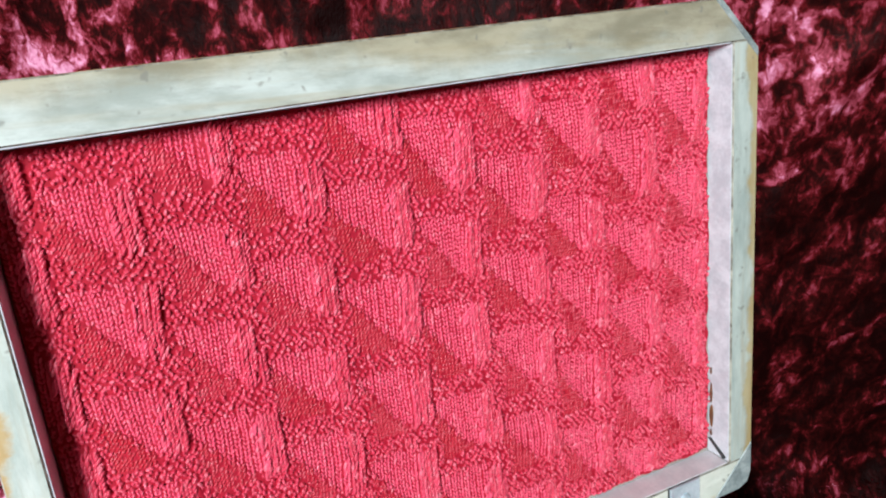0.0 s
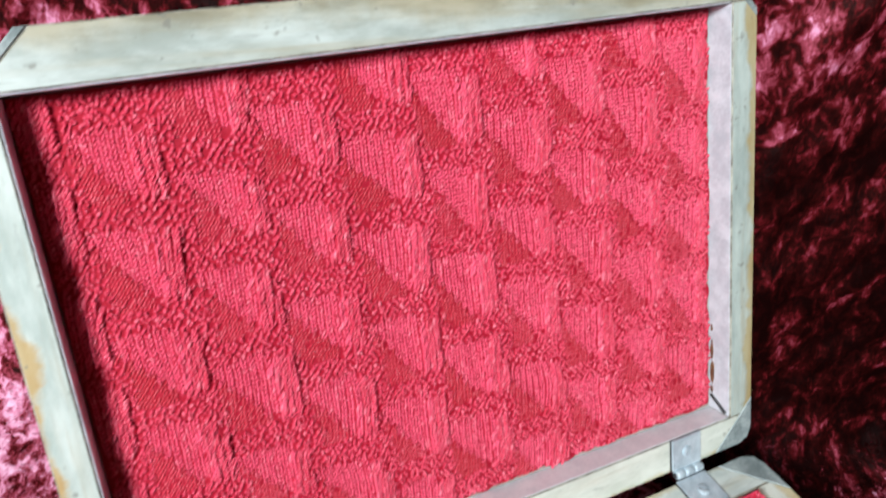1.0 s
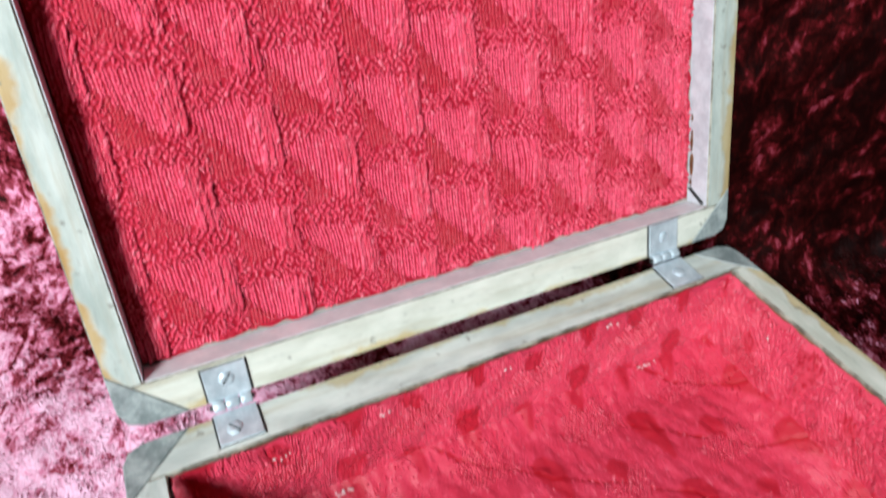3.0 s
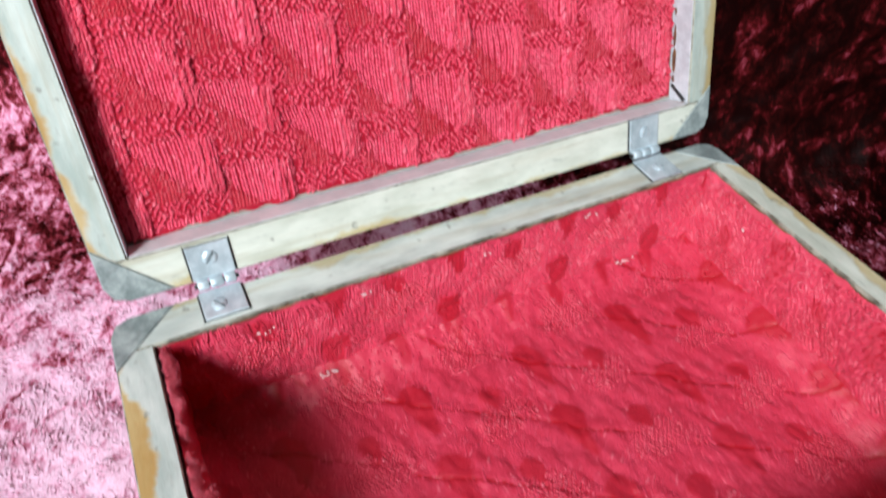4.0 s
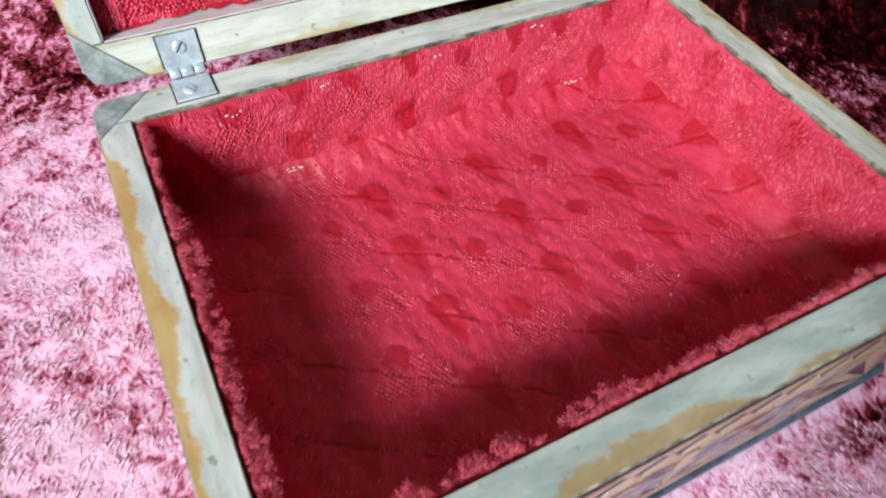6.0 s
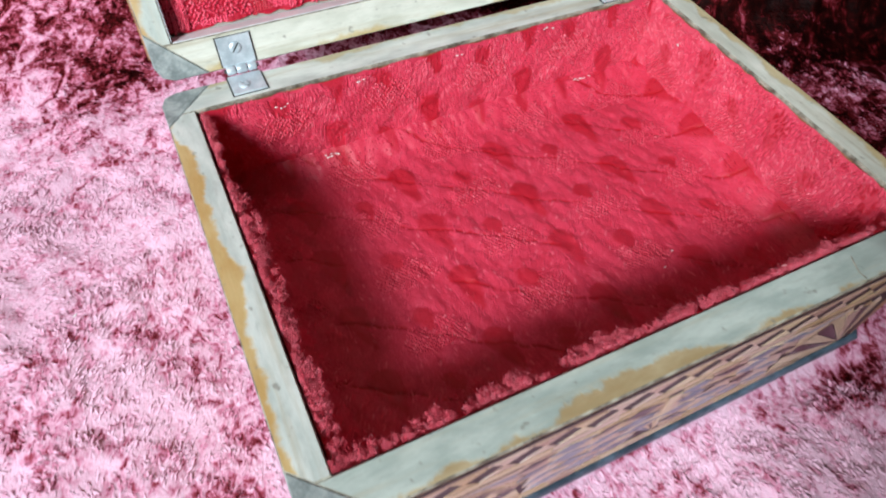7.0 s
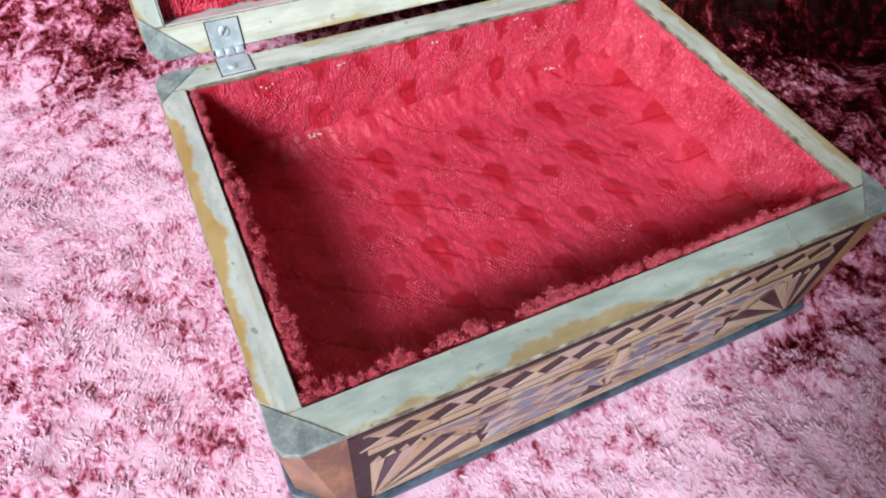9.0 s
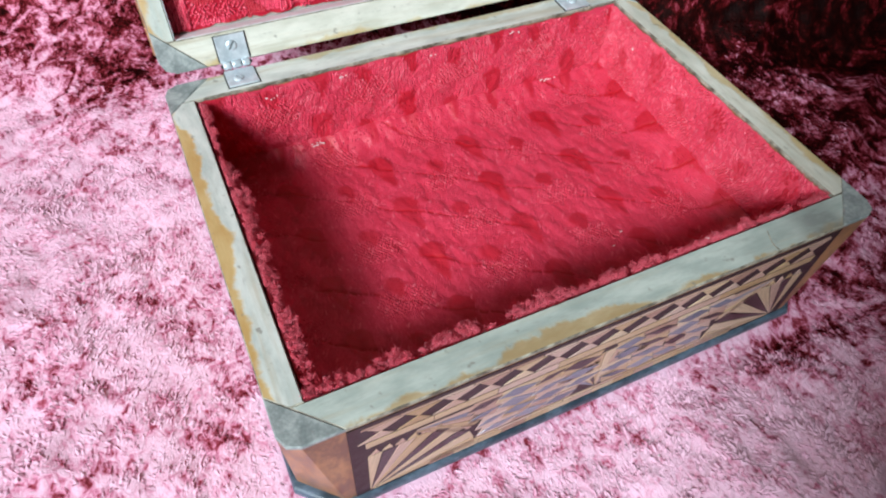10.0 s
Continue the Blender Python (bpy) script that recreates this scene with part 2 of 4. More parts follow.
BOARDS = speckled("room_floor_boards", (0.09, 0.06, 0.04), (0.14, 0.09, 0.06), 0.5, 10, (0.1, 1, 1))
GOLD = straw_material("golden_straw", [(0, (0.40, 0.25, 0.12)), (0.5, (0.53, 0.37, 0.22)), (1, (0.64, 0.49, 0.34))], 0.32)
TAN = straw_material("tan_straw", [(0, (0.38, 0.22, 0.165)), (0.5, (0.50, 0.325, 0.25)), (1, (0.60, 0.44, 0.37))], 0.30)
BROWN = straw_material("dark_dyed_straw", [(0, (0.025, 0.011, 0.013)), (0.5, (0.04, 0.02, 0.024)), (1, (0.07, 0.038, 0.045))], 0.3)
SLATE = straw_material("slate_dyed_straw", [(0, (0.07, 0.085, 0.13)), (0.5, (0.14, 0.155, 0.22)), (1, (0.25, 0.26, 0.33))], 0.30)


# ---- mesh helpers ----
def part(name, data, mat, parent, label="", smooth=False):
    if isinstance(data, bmesh.types.BMesh):
        me = bpy.data.meshes.new(name)
        bmesh.ops.recalc_face_normals(data, faces=data.faces)
        data.to_mesh(me)
        data.free()
    else:
        me = data
    if not me.materials:
        me.materials.append(mat)
    if smooth:
        me.polygons.foreach_set("use_smooth", [True] * len(me.polygons))
    ob = new(name, me)
    ob.parent = parent
    return tagged(ob, label)


def inset_ring(pts, d):
    """A convex ring moved inwards by d."""
    n, out = len(pts), []
    area = sum(pts[i][0] * pts[(i + 1) % n][1] - pts[(i + 1) % n][0] * pts[i][1] for i in range(n))
    sgn = 1 if area > 0 else -1
    for i in range(n):
        a, b, c = Vector(pts[i - 1]), Vector(pts[i]), Vector(pts[(i + 1) % n])
        e1, e2 = (b - a).normalized(), (c - b).normalized()
        n1, n2 = Vector((-e1.y, e1.x)) * sgn, Vector((-e2.y, e2.x)) * sgn
        k = n1 + n2
        k = k / max(0.35, k.dot(n1))
        out.append(tuple(b + k * d))
    return out


def slab(pts, z0, z1, edge=0.0003, uv=None, axes=None):
    """A prism on a convex ring with a small bevel round its top. axes maps (x, y, z) to 3D; uv maps (x, y) to along, across."""
    bm = bmesh.new()
    put = axes or (lambda x, y, z: (x, y, z))
    lay = bm.loops.layers.uv.new("UVMap")
    flat = {}
    rings = []
    for ring, z in ((pts, z0), (pts, z1 - edge), (inset_ring(pts, edge), z1)):
        row = []
        for q in ring:
            v = bm.verts.new(put(q[0], q[1], z))
            flat[v] = q
            row.append(v)
        rings.append(row)
    n = len(pts)
    for lo, hi in zip(rings, rings[1:]):
        for i in range(n):
            bm.faces.new((lo[i], lo[(i + 1) % n], hi[(i + 1) % n], hi[i]))
    bm.faces.new(rings[2])
    bm.faces.new(rings[0][::-1])
    for f in bm.faces:
        for lp in f.loops:
            q = flat[lp.vert]
            lp[lay].uv = uv(*q) if uv else q
    return bm


def loft(rings, close=True):
    """Faces between equal rings of 3D points."""
    bm = bmesh.new()
    rows = [[bm.verts.new(q) for q in ring] for ring in rings]
    n = len(rows[0])
    pairs = list(zip(rows, rows[1:])) + ([(rows[-1], rows[0])] if close else [])
    for lo, hi in pairs:
        for i in range(n):
            bm.faces.new((lo[i], lo[(i + 1) % n], hi[(i + 1) % n], hi[i]))
    return bm


def octagon(x0, x1, y0, y1, cf, cb):
    """A rectangle with its corners cut: cf at the y0 side, cb at the y1 side."""
    return [(x0 + cf, y0), (x1 - cf, y0), (x1, y0 + cf), (x1, y1 - cb), (x1 - cb, y1), (x0 + cb, y1), (x0, y1 - cb), (x0, y0 + cf)]


def box_bm(x0, x1, y0, y1, z0, z1, edge=0.0002):
    return slab([(x0, y0), (x1, y0), (x1, y1), (x0, y1)], z0, z1, edge)


def sheet(name, nu, nv, place, attrs=None):
    """A grid mesh from arrays: place is (nv, nu, 3)."""
    me = bpy.data.meshes.new(name)
    co = np.asarray(place, dtype=np.float32).reshape(-1, 3)
    i = np.arange(nu * nv).reshape(nv, nu)
    q = np.stack([i[:-1, :-1], i[:-1, 1:], i[1:, 1:], i[1:, :-1]], -1).reshape(-1, 4)
    me.vertices.add(len(co))
    me.vertices.foreach_set("co", co.ravel())
    me.loops.add(q.size)
    me.loops.foreach_set("vertex_index", q.ravel().astype(np.int32))
    me.polygons.add(len(q))
    me.polygons.foreach_set("loop_start", np.arange(0, q.size, 4, dtype=np.int32))
    me.update(calc_edges=True)
    me.validate()
    for key, val in (attrs or {}).items():
        at = me.attributes.new(key, "FLOAT", "POINT")
        at.data.foreach_set("value", np.asarray(val, dtype=np.float32).ravel())
    return me


def smooth01(x, a, b):
    t = np.clip((x - a) / (b - a), 0, 1)
    return t * t * (3 - 2 * t)


RNG = np.random.default_rng(7)
LATTICE = RNG.random((64, 64, 8))


def value_noise(x, y, k=0):
    """Smooth noise 0..1 on a lattice of side 1."""
    xi, yi = np.floor(x).astype(int), np.floor(y).astype(int)
    fx, fy = x - xi, y - yi
    fx, fy = fx * fx * (3 - 2 * fx), fy * fy * (3 - 2 * fy)
    g = LATTICE[..., k]
    a, b = g[xi % 64, yi % 64], g[(xi + 1) % 64, yi % 64]
    c, d = g[xi % 64, (yi + 1) % 64], g[(xi + 1) % 64, (yi + 1) % 64]
    return (a * (1 - fx) + b * fx) * (1 - fy) + (c * (1 - fx) + d * fx) * fy


def fractal(x, y, octaves=4, k=0, gain=0.5):
    out, amp, tot = 0, 1.0, 0
    for o in range(octaves):
        out = out + amp * value_noise(x * 2 ** o + 17.3 * o, y * 2 ** o + 5.1 * o, (k + o) % 8)
        tot += amp
        amp *= gain
    return out / tot


# ---- room that closes the place ----
def wall_mesh(s0, s1, z0, z1, r0, r1):
    bm = bmesh.new()
    vs = [bm.verts.new(room(s, r, z)) for z in (z0, z1) for r in (r0, r1) for s in (s0, s1)]
    for f in ((0, 1, 3, 2), (4, 6, 7, 5), (0, 4, 5, 1), (2, 3, 7, 6), (0, 2, 6, 4), (1, 5, 7, 3)):
        bm.faces.new([vs[i] for i in f])
    return bm


def structure(name, bm, mat, label):
    return tagged(part(name, bm, mat, None, label), kind="structure")


S0, S1, R0, R1, Z1 = -1.7, 1.9, -0.06, WIN_R, 2.4
structure("floor", wall_mesh(S0 - 0.1, S1 + 0.1, FLOOR_Z - 0.1, FLOOR_Z, R0 - 0.1, R1 + 0.1), BOARDS, "plain brown floor under the velvet cloth")
structure("ceiling", wall_mesh(S0 - 0.1, S1 + 0.1, Z1, Z1 + 0.1, R0 - 0.1, R1 + 0.1), PLASTER, "plain pale plaster ceiling of the room")
structure("wall_north", wall_mesh(S0, S1, FLOOR_Z, Z1, R0 - 0.1, R0), PLASTER, "plain pale wall behind the hung cloth")
structure("wall_west", wall_mesh(S0 - 0.1, S0, FLOOR_Z, Z1, R0, R1), PLASTER, "plain pale plaster side wall")
structure("wall_east", wall_mesh(S1, S1 + 0.1, FLOOR_Z, Z1, R0, R1), PLASTER, "plain pale plaster side wall")
# unseen wall, added to keep window light off the right side
structure("wall_return", wall_mesh(0.188, S1, FLOOR_Z, Z1, 0.50, 0.60), PLASTER, "added unseen plaster wall that shades the right side")
wa, wb, wc, wd = WIN_S - WIN_W / 2, WIN_S + WIN_W / 2, WIN_Z - WIN_H / 2, WIN_Z + WIN_H / 2
south = bmesh.new()
for s0, s1, z0, z1 in ((S0, wa, FLOOR_Z, Z1), (wb, S1, FLOOR_Z, Z1), (wa, wb, FLOOR_Z, wc), (wa, wb, wd, Z1)):
    piece = wall_mesh(s0, s1, z0, z1, R1, R1 + 0.12)
    tmp = bpy.data.meshes.new("tmp")
    piece.to_mesh(tmp)
    piece.free()
    south.from_mesh(tmp)
    bpy.data.meshes.remove(tmp)
structure("wall_south", south, PLASTER, "plain pale wall with the window opening")


# ---- the velvet: lies flat, then rises against the wall ----
BEND = 0.045                                     # radius of the turn from floor to wall
ARC = BEND * math.pi / 2


RUFFLED = [(-0.095, 0.108, 0.030, 0.40), (-0.056, 0.141, 0.014, 0.3), (-0.077, 0.185, 0.01, 0.2), (0.194, -0.032, 0.016, 0.3), (0.111, -0.045, 0.01, 0.28), (0.249, -0.011, 0.016, 0.2)]      # patches of nap brushed the dark way: x, y, reach, depth


def cloth_at(S, T):
    """Places on the cloth and how pale its pile is, painted shade included; T < 0 runs down the wall, T > 0 out over
    the floor.
    """
    up = T < 0
    ang = np.clip(T / ARC, 0, 1) * math.pi / 2
    R = np.where(up, 0, BEND * (1 - np.cos(ang))) + np.clip(T - ARC, 0, None)
    Z = np.where(up, -T, 0) + np.where(T < ARC, BEND * (1 - np.sin(ang)), 0)
    flat = smooth01(T, 0.02, ARC + 0.03)
    # soft lumps, folds and crushed relief, along the local normal
    lump = (fractal(S * 9 + 3, T * 9 + 8, 3, 0) - 0.5) * 0.022
    crest = (1 - np.abs(2 * value_noise(S * 13 + T * 9 + 2.2, T * 5 - S * 4 + 3, 3) - 1)) ** 5
    crush = (fractal(S * 110, T * 110, 3, 5, 0.6) - 0.5) * 0.0045
    x = B0.x + ES.x * S + ER.x * R
    y = B0.y + ES.y * S + ER.y * R
    # flat under and close round the box
    dx = np.maximum(np.maximum(-0.012 - x, x - 0.219), 0)
    dy = np.maximum(np.maximum(-0.018 - y, y - 0.158), 0)
    gap = np.hypot(dx, dy)
    away = smooth01(gap, 0.0, 0.05)
    off = lump * (0.25 + 0.75 * away) * np.where(flat > 0.5, away, 1) + 0.006 * crest * away + crush * np.where(flat > 0.5, smooth01(gap, 0.0, 0.02), 1)
    nz = np.sin(ang) * (T > 0)
    nr = np.where(up, 1.0, np.cos(ang))
    R = R + nr * off
    # behind the lid the cloth is pressed back
    R = R - 0.026 * smooth01(-S, -0.268, -0.238) * (1 - flat)
    sag = -0.014 * np.exp(-(((x + 0.07) / 0.07) ** 2 + ((y - 0.24) / 0.08) ** 2)) * away
    rise = 0.008 * np.exp(-(((x - 0.32) / 0.08) ** 2 + ((y - 0.10) / 0.10) ** 2)) * away
    Z = Z - 0.0630 + nz * off + (sag + rise) * flat
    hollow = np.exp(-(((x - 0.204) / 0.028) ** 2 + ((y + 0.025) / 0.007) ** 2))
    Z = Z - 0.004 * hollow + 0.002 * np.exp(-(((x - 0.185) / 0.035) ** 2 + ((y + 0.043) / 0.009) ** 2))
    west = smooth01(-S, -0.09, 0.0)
    # hung part coloured darker, lying part paler: the pile's sheen as colour
    pile_and_shade = 0.25 + 0.13 * west + 0.11 * west * smooth01(T, 0.0, 0.045) * (1 - smooth01(T, 0.085, 0.11)) + (0.69 - 0.11 * west) * smooth01(T + 0.03 * (fractal(S * 30 + 7, T * 30, 2, 6) - 0.5) * west, ARC * 0.35 + 0.046 * west, ARC + 0.006 + 0.036 * west) + 0.08 * smooth01(-x, 0.0, 0.05) * flat + (0.44 - 0.16 * west * (1 - flat)) * (fractal(S * 13 + 40, T * 13, 3, 2) - 0.5)
    pile_and_shade = pile_and_shade + 0.24 * smooth01(-y, 0.0, 0.04) * smooth01(x, -0.01, 0.05) * (1 - smooth01(x, 0.16, 0.2))
    # the second term paints in a shadow right of the box
    pile_and_shade = pile_and_shade - 0.11 * smooth01(-y, -0.085, -0.01) * (1 - smooth01(x, 0.03, 0.10)) - 0.26 * smooth01(x, 0.215, 0.28) * smooth01(y, 0.0, 0.08)
    pile_and_shade = pile_and_shade + 0.37 * smooth01(S, 0.16, 0.24) * smooth01(-T, 0.07, 0.12)
    # painted shade: gap behind the box, hollow, right end of the hung cloth
    pile_and_shade = pile_and_shade - 0.32 * smooth01(y, 0.150, 0.165) * smooth01(x, 0.02, 0.07) - 0.30 * hollow - 0.08 * crest * flat - 0.30 * smooth01(S, 0.20, 0.34) * smooth01(0.30 - T, 0.0, 0.14) * smooth01(T, -0.15, -0.11) - 0.50 * smooth01(S, 0.265, 0.32) * (1 - 0.6 * smooth01(S, 0.36, 0.42)) * smooth01(0.10 - T, 0.0, 0.05) * smooth01(T + 0.02 * (fractal(S * 40, T * 40, 2, 1) - 0.5), -0.118, -0.075) * (0.6 + 0.8 * value_noise(S * 14 + 5, T * 14 + 2, 4))
    for mx, my, mr, deep in RUFFLED:
        pile_and_shade = pile_and_shade - deep * np.exp(-((np.hypot(x - mx, (y - my) * 1.7) / mr) ** 2)) * (0.4 + 1.2 * value_noise(S * 60 + mx, T * 60, 5))
    x = B0.x + ES.x * S + ER.x * R
    y = B0.y + ES.y * S + ER.y * R
    return x, y, Z, np.clip(pile_and_shade, 0, 1.1), gap


def cloth():
    step = 0.003
    ss = np.arange(-0.55, 0.75, step)
    run = np.arange(-0.42, 0.515, step)
    S, T = np.meshgrid(ss, run)
    x, y, Z, pile_and_shade, _ = cloth_at(S, T)
    me = sheet("velvet_cloth", len(ss), len(run), np.stack([x, y, Z], -1), {"pile_and_shade": pile_and_shade})
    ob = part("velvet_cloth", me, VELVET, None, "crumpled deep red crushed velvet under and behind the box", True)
    tagged(ob, category="cloth")
    # the pile of the lying part: short bent fibre tufts, combed this way and that
    rng = np.random.default_rng(23)
    n = 240000
    S, T = rng.uniform(-0.33, 0.40, n), rng.uniform(0.03, 0.50, n)
    x, y, Z, pile_and_shade, gap = cloth_at(S, T)
    keep = ((gap > 0.001) | (y > 0.2)) & (np.hypot(x - 0.05, y - 0.05) < 0.33)
    S, T, x, y, Z, pile_and_shade = (a[keep] for a in (S, T, x, y, Z, pile_and_shade))
    n = len(x)
    turn = 2.2 + 4.0 * (fractal(S * 24, T * 24, 3, 1) - 0.5) + 2.0 * (rng.random(n) - 0.5)
    dx, dy = np.cos(turn), np.sin(turn)
    ln = rng.uniform(0.0012, 0.0032, n)
    wd = rng.uniform(0.00020, 0.00050, n)
    tip = rng.uniform(0.08, 0.46, n) * (1.1 - 0.4 * pile_and_shade)
    co = np.empty((n, 6, 3), np.float32)
    for k, (a, h, w) in enumerate(((0.0, 0.0, 1.0), (0.5, 0.62, 0.9), (1.0, 1.0, 0.25))):
        cx, cy, cz = x + dx * ln * a, y + dy * ln * a, Z - 0.0002 + ln * tip * h
        roll = (rng.random(n) - 0.5) * 0.0004
        co[:, 2 * k] = np.stack([cx - dy * wd * w, cy + dx * wd * w, cz + roll], -1)
        co[:, 2 * k + 1] = np.stack([cx + dy * wd * w, cy - dx * wd * w, cz - roll], -1)
    base = (np.arange(n) * 6)[:, None]
    quads = np.concatenate([np.array([[0, 1, 3, 2]]) + base, np.array([[2, 3, 5, 4]]) + base])
    me = bpy.data.meshes.new("nap")
    me.vertices.add(n * 6)
    me.vertices.foreach_set("co", co.ravel())
    me.loops.add(quads.size)
    me.loops.foreach_set("vertex_index", quads.ravel().astype(np.int32))
    me.polygons.add(len(quads))
    me.polygons.foreach_set("loop_start", np.arange(0, quads.size, 4, dtype=np.int32))
    me.update(calc_edges=True)
    me.validate()
    at = me.attributes.new("pile_and_shade", "FLOAT", "POINT")
    at.data.foreach_set("value", np.repeat(np.clip(0.16 + 0.92 * pile_and_shade + 0.32 * (rng.random(n) - 0.5) + 0.40 * (fractal(S * 190, T * 260, 2, 3) - 0.5), 0, 1.15), 6).astype(np.float32))
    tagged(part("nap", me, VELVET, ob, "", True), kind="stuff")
    return ob


cloth()


# ---- the knit ----
def regions(u, v):
    """Masks of the patterned knit at u, v (m): columns of brick-laid motifs."""
    a, b = 0.04350 / 2, 0.0270
    u0, v0 = u, v
    u = u + (fractal(u0 * 70, v0 * 70, 3, 2, 0.6) - 0.5) * 0.0040
    v = v + (fractal(u0 * 65 + 9, v0 * 65, 3, 4, 0.6) - 0.5) * 0.0036
    col = np.floor((u - 0.1286) / a + 0.5)
    p = (u - 0.1286 - col * a) * 1000
    odd = np.mod(col, 2)
    q = (np.mod(v - 0.1182 - odd * b / 2 + b / 2, b) - b / 2) * 1000
    rowi = np.floor((v - 0.1182 - odd * b / 2 + b / 2) / b)
    wob = LATTICE[(col.astype(int) * 7 + 3) % 64, (rowi.astype(int) * 5 + 11) % 64, 2]
    wide = LATTICE[(col.astype(int) * 5 + 9) % 64, (rowi.astype(int) * 11 + 2) % 64, 3]
    p = p + (wob - 0.5) * 2.6
    low = 3.0 - 1.25 * (p + 9)                    # slanted lower edge of the smooth patch
    patch = smooth01(p, -10.8, -8.8) * (1 - smooth01(p, 4.2 + 2 * wob, 6.2 + 2 * wob)) * smooth01(q, np.maximum(low, -11) - 0.6, np.maximum(low, -11) + 0.8) * (1 - smooth01(q, 4.0 + 3.5 * wide, 6.0 + 3.5 * wide))
    lean = p - 8.0 + 0.10 * (q + 2)
    rope = (1 - smooth01(np.abs(lean), 3.4, 5.4)) * smooth01(q, -14, -11) * (1 - smooth01(q, 0 + 6 * wide, 3 + 6 * wide)) * (0.8 + 0.2 * wide)
    side = -9.8 + 0.12 * np.clip(low - q, 0, 20)   # the leaf runs to a tip down and to the right
    leaf = (1 - smooth01(q, low - 0.6, low + 0.4)) * smooth01(q, -17.5 + 0.3 * p, -13.0 + 0.3 * p) * smooth01(p, side - 1.0, side + 1.2) * (1 - smooth01(p, 1.5, 3.5)) * (1 - rope)
    leaf = leaf * (0.60 + 0.40 * wob)
    moss = np.clip(1 - patch - rope - leaf, 0, 1)
    return patch, rope, leaf, moss, lean, low - q, u0, v0


def leaves(u, v):
    """Masks of the knit in the box: soft heart-shaped leaves, large and small ones by turns, on slanting creases."""
    u0, v0 = u, v
    u = (u + (fractal(u0 * 70, v0 * 70, 3, 2, 0.6) - 0.5) * 0.0042) * 1000
    v = (v + (fractal(u0 * 65 + 9, v0 * 65, 3, 4, 0.6) - 0.5) * 0.0042) * 1000
    leaf = 0 * u
    grain = 0 * u
    for cu, cv, size, dark in ((115.8, 119.2, 0.86, 1.0), (94.5, 109.6, 0.66, 0.9)):
        i, j = np.floor((u - cu) / 44 + 0.5), np.floor((v - cv) / 28.5 + 0.5)
        wob = LATTICE[(i.astype(int) * 7 + 3) % 64, (j.astype(int) * 5 + 11) % 64, 2]
        p = (u - cu - 44 * i) / size + 1.6 * (wob - 0.5)
        q = (v - cv - 28.5 * j) / size
        p = p + 0.12 * q
        tail = 19.0 if size > 0.7 else 9.0
        half = np.where(q > 1.0, 6.8 * np.sqrt(np.clip(1 - ((q - 1.0) / 6.6) ** 2, 0, 1)), 6.8 * np.clip((q + tail) / (tail + 1.0), 0, 1) ** 0.85)
        leaf = np.maximum(leaf, (1 - smooth01(np.abs(p) - half, -1.6, 0.8)) * dark * (0.7 + 0.3 * wob))
        if size < 0.7:
            grain = np.maximum(grain, 1 - smooth01(np.hypot(p / 19, (q + 16) / 16), 0.75, 1.1))
    grain = grain * (1 - leaf) * (0.5 + 0.5 * smooth01(value_noise(u0 * 160 + 3, v0 * 160 + 1, 5), 0.2, 0.5))
    patch = np.clip(1 - leaf - grain, 0, 1)
    moss = np.clip(1 - patch - leaf, 0, 1)
    return patch, 0 * u, leaf, moss, 0 * u, 0 * u + 3, u0, v0


def crease(u, v):
    """Thin creases that run through the rows of leaves; the mask also darkens their colour as shade."""
    wave = 3.2 * value_noise(u * 95, v * 95, 3) + 1.2 * value_noise(u * 330, v * 330, 1)
    d = np.mod(v * 1000 - 119.2 + 0.648 * (u * 1000 - 115.8) + wave + 14.25, 28.5) - 14.25
    return (1 - smooth01(np.abs(d), 0.2, 0.85)) * smooth01(value_noise(u * 70, v * 90, 6), 0.15, 0.42)


DEEP = 0.26                                       # how much deeper red is mixed into the colour of the box lining


def knit(u, v, pattern=regions):
    """Broad height (m), leaf and smooth masks of the knit, without its loops."""
    patch, rope, leaf, moss, lean, drop, u, v = pattern(u, v)
    U, V = u * 1000, v * 1000
    sf = np.abs(np.mod(lean / 2.5 + 0.5, 1) - 0.5) * 2
    h = patch * 0.05 + rope * (0.30 + 0.85 * np.sqrt(np.clip(1 - sf ** 2, 0, 1))) + leaf * (0.55 - 0.04 * drop) + moss * 0.35
    h = h + 0.6 * (fractal(U / 14, V / 14, 2, 6) - 0.5)
    if pattern is leaves:
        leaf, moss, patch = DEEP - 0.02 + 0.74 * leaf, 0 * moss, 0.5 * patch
    return h / 1000, np.clip(leaf + 0.45 * moss, 0, 1), patch


DOME = [(math.cos(a), math.sin(a), 0.0) for a in (k * math.pi / 3 for k in range(6))]
DOME += [(0.72 * math.cos(a), 0.72 * math.sin(a), 0.72) for a in (k * math.pi / 3 for k in range(6))] + [(0, 0, 1.0)]
DOME_FACES = [(k, (k + 1) % 6, 6 + (k + 1) % 6, 6 + k) for k in range(6)] + [(6 + k, 6 + (k + 1) % 6, 12) for k in range(6)]


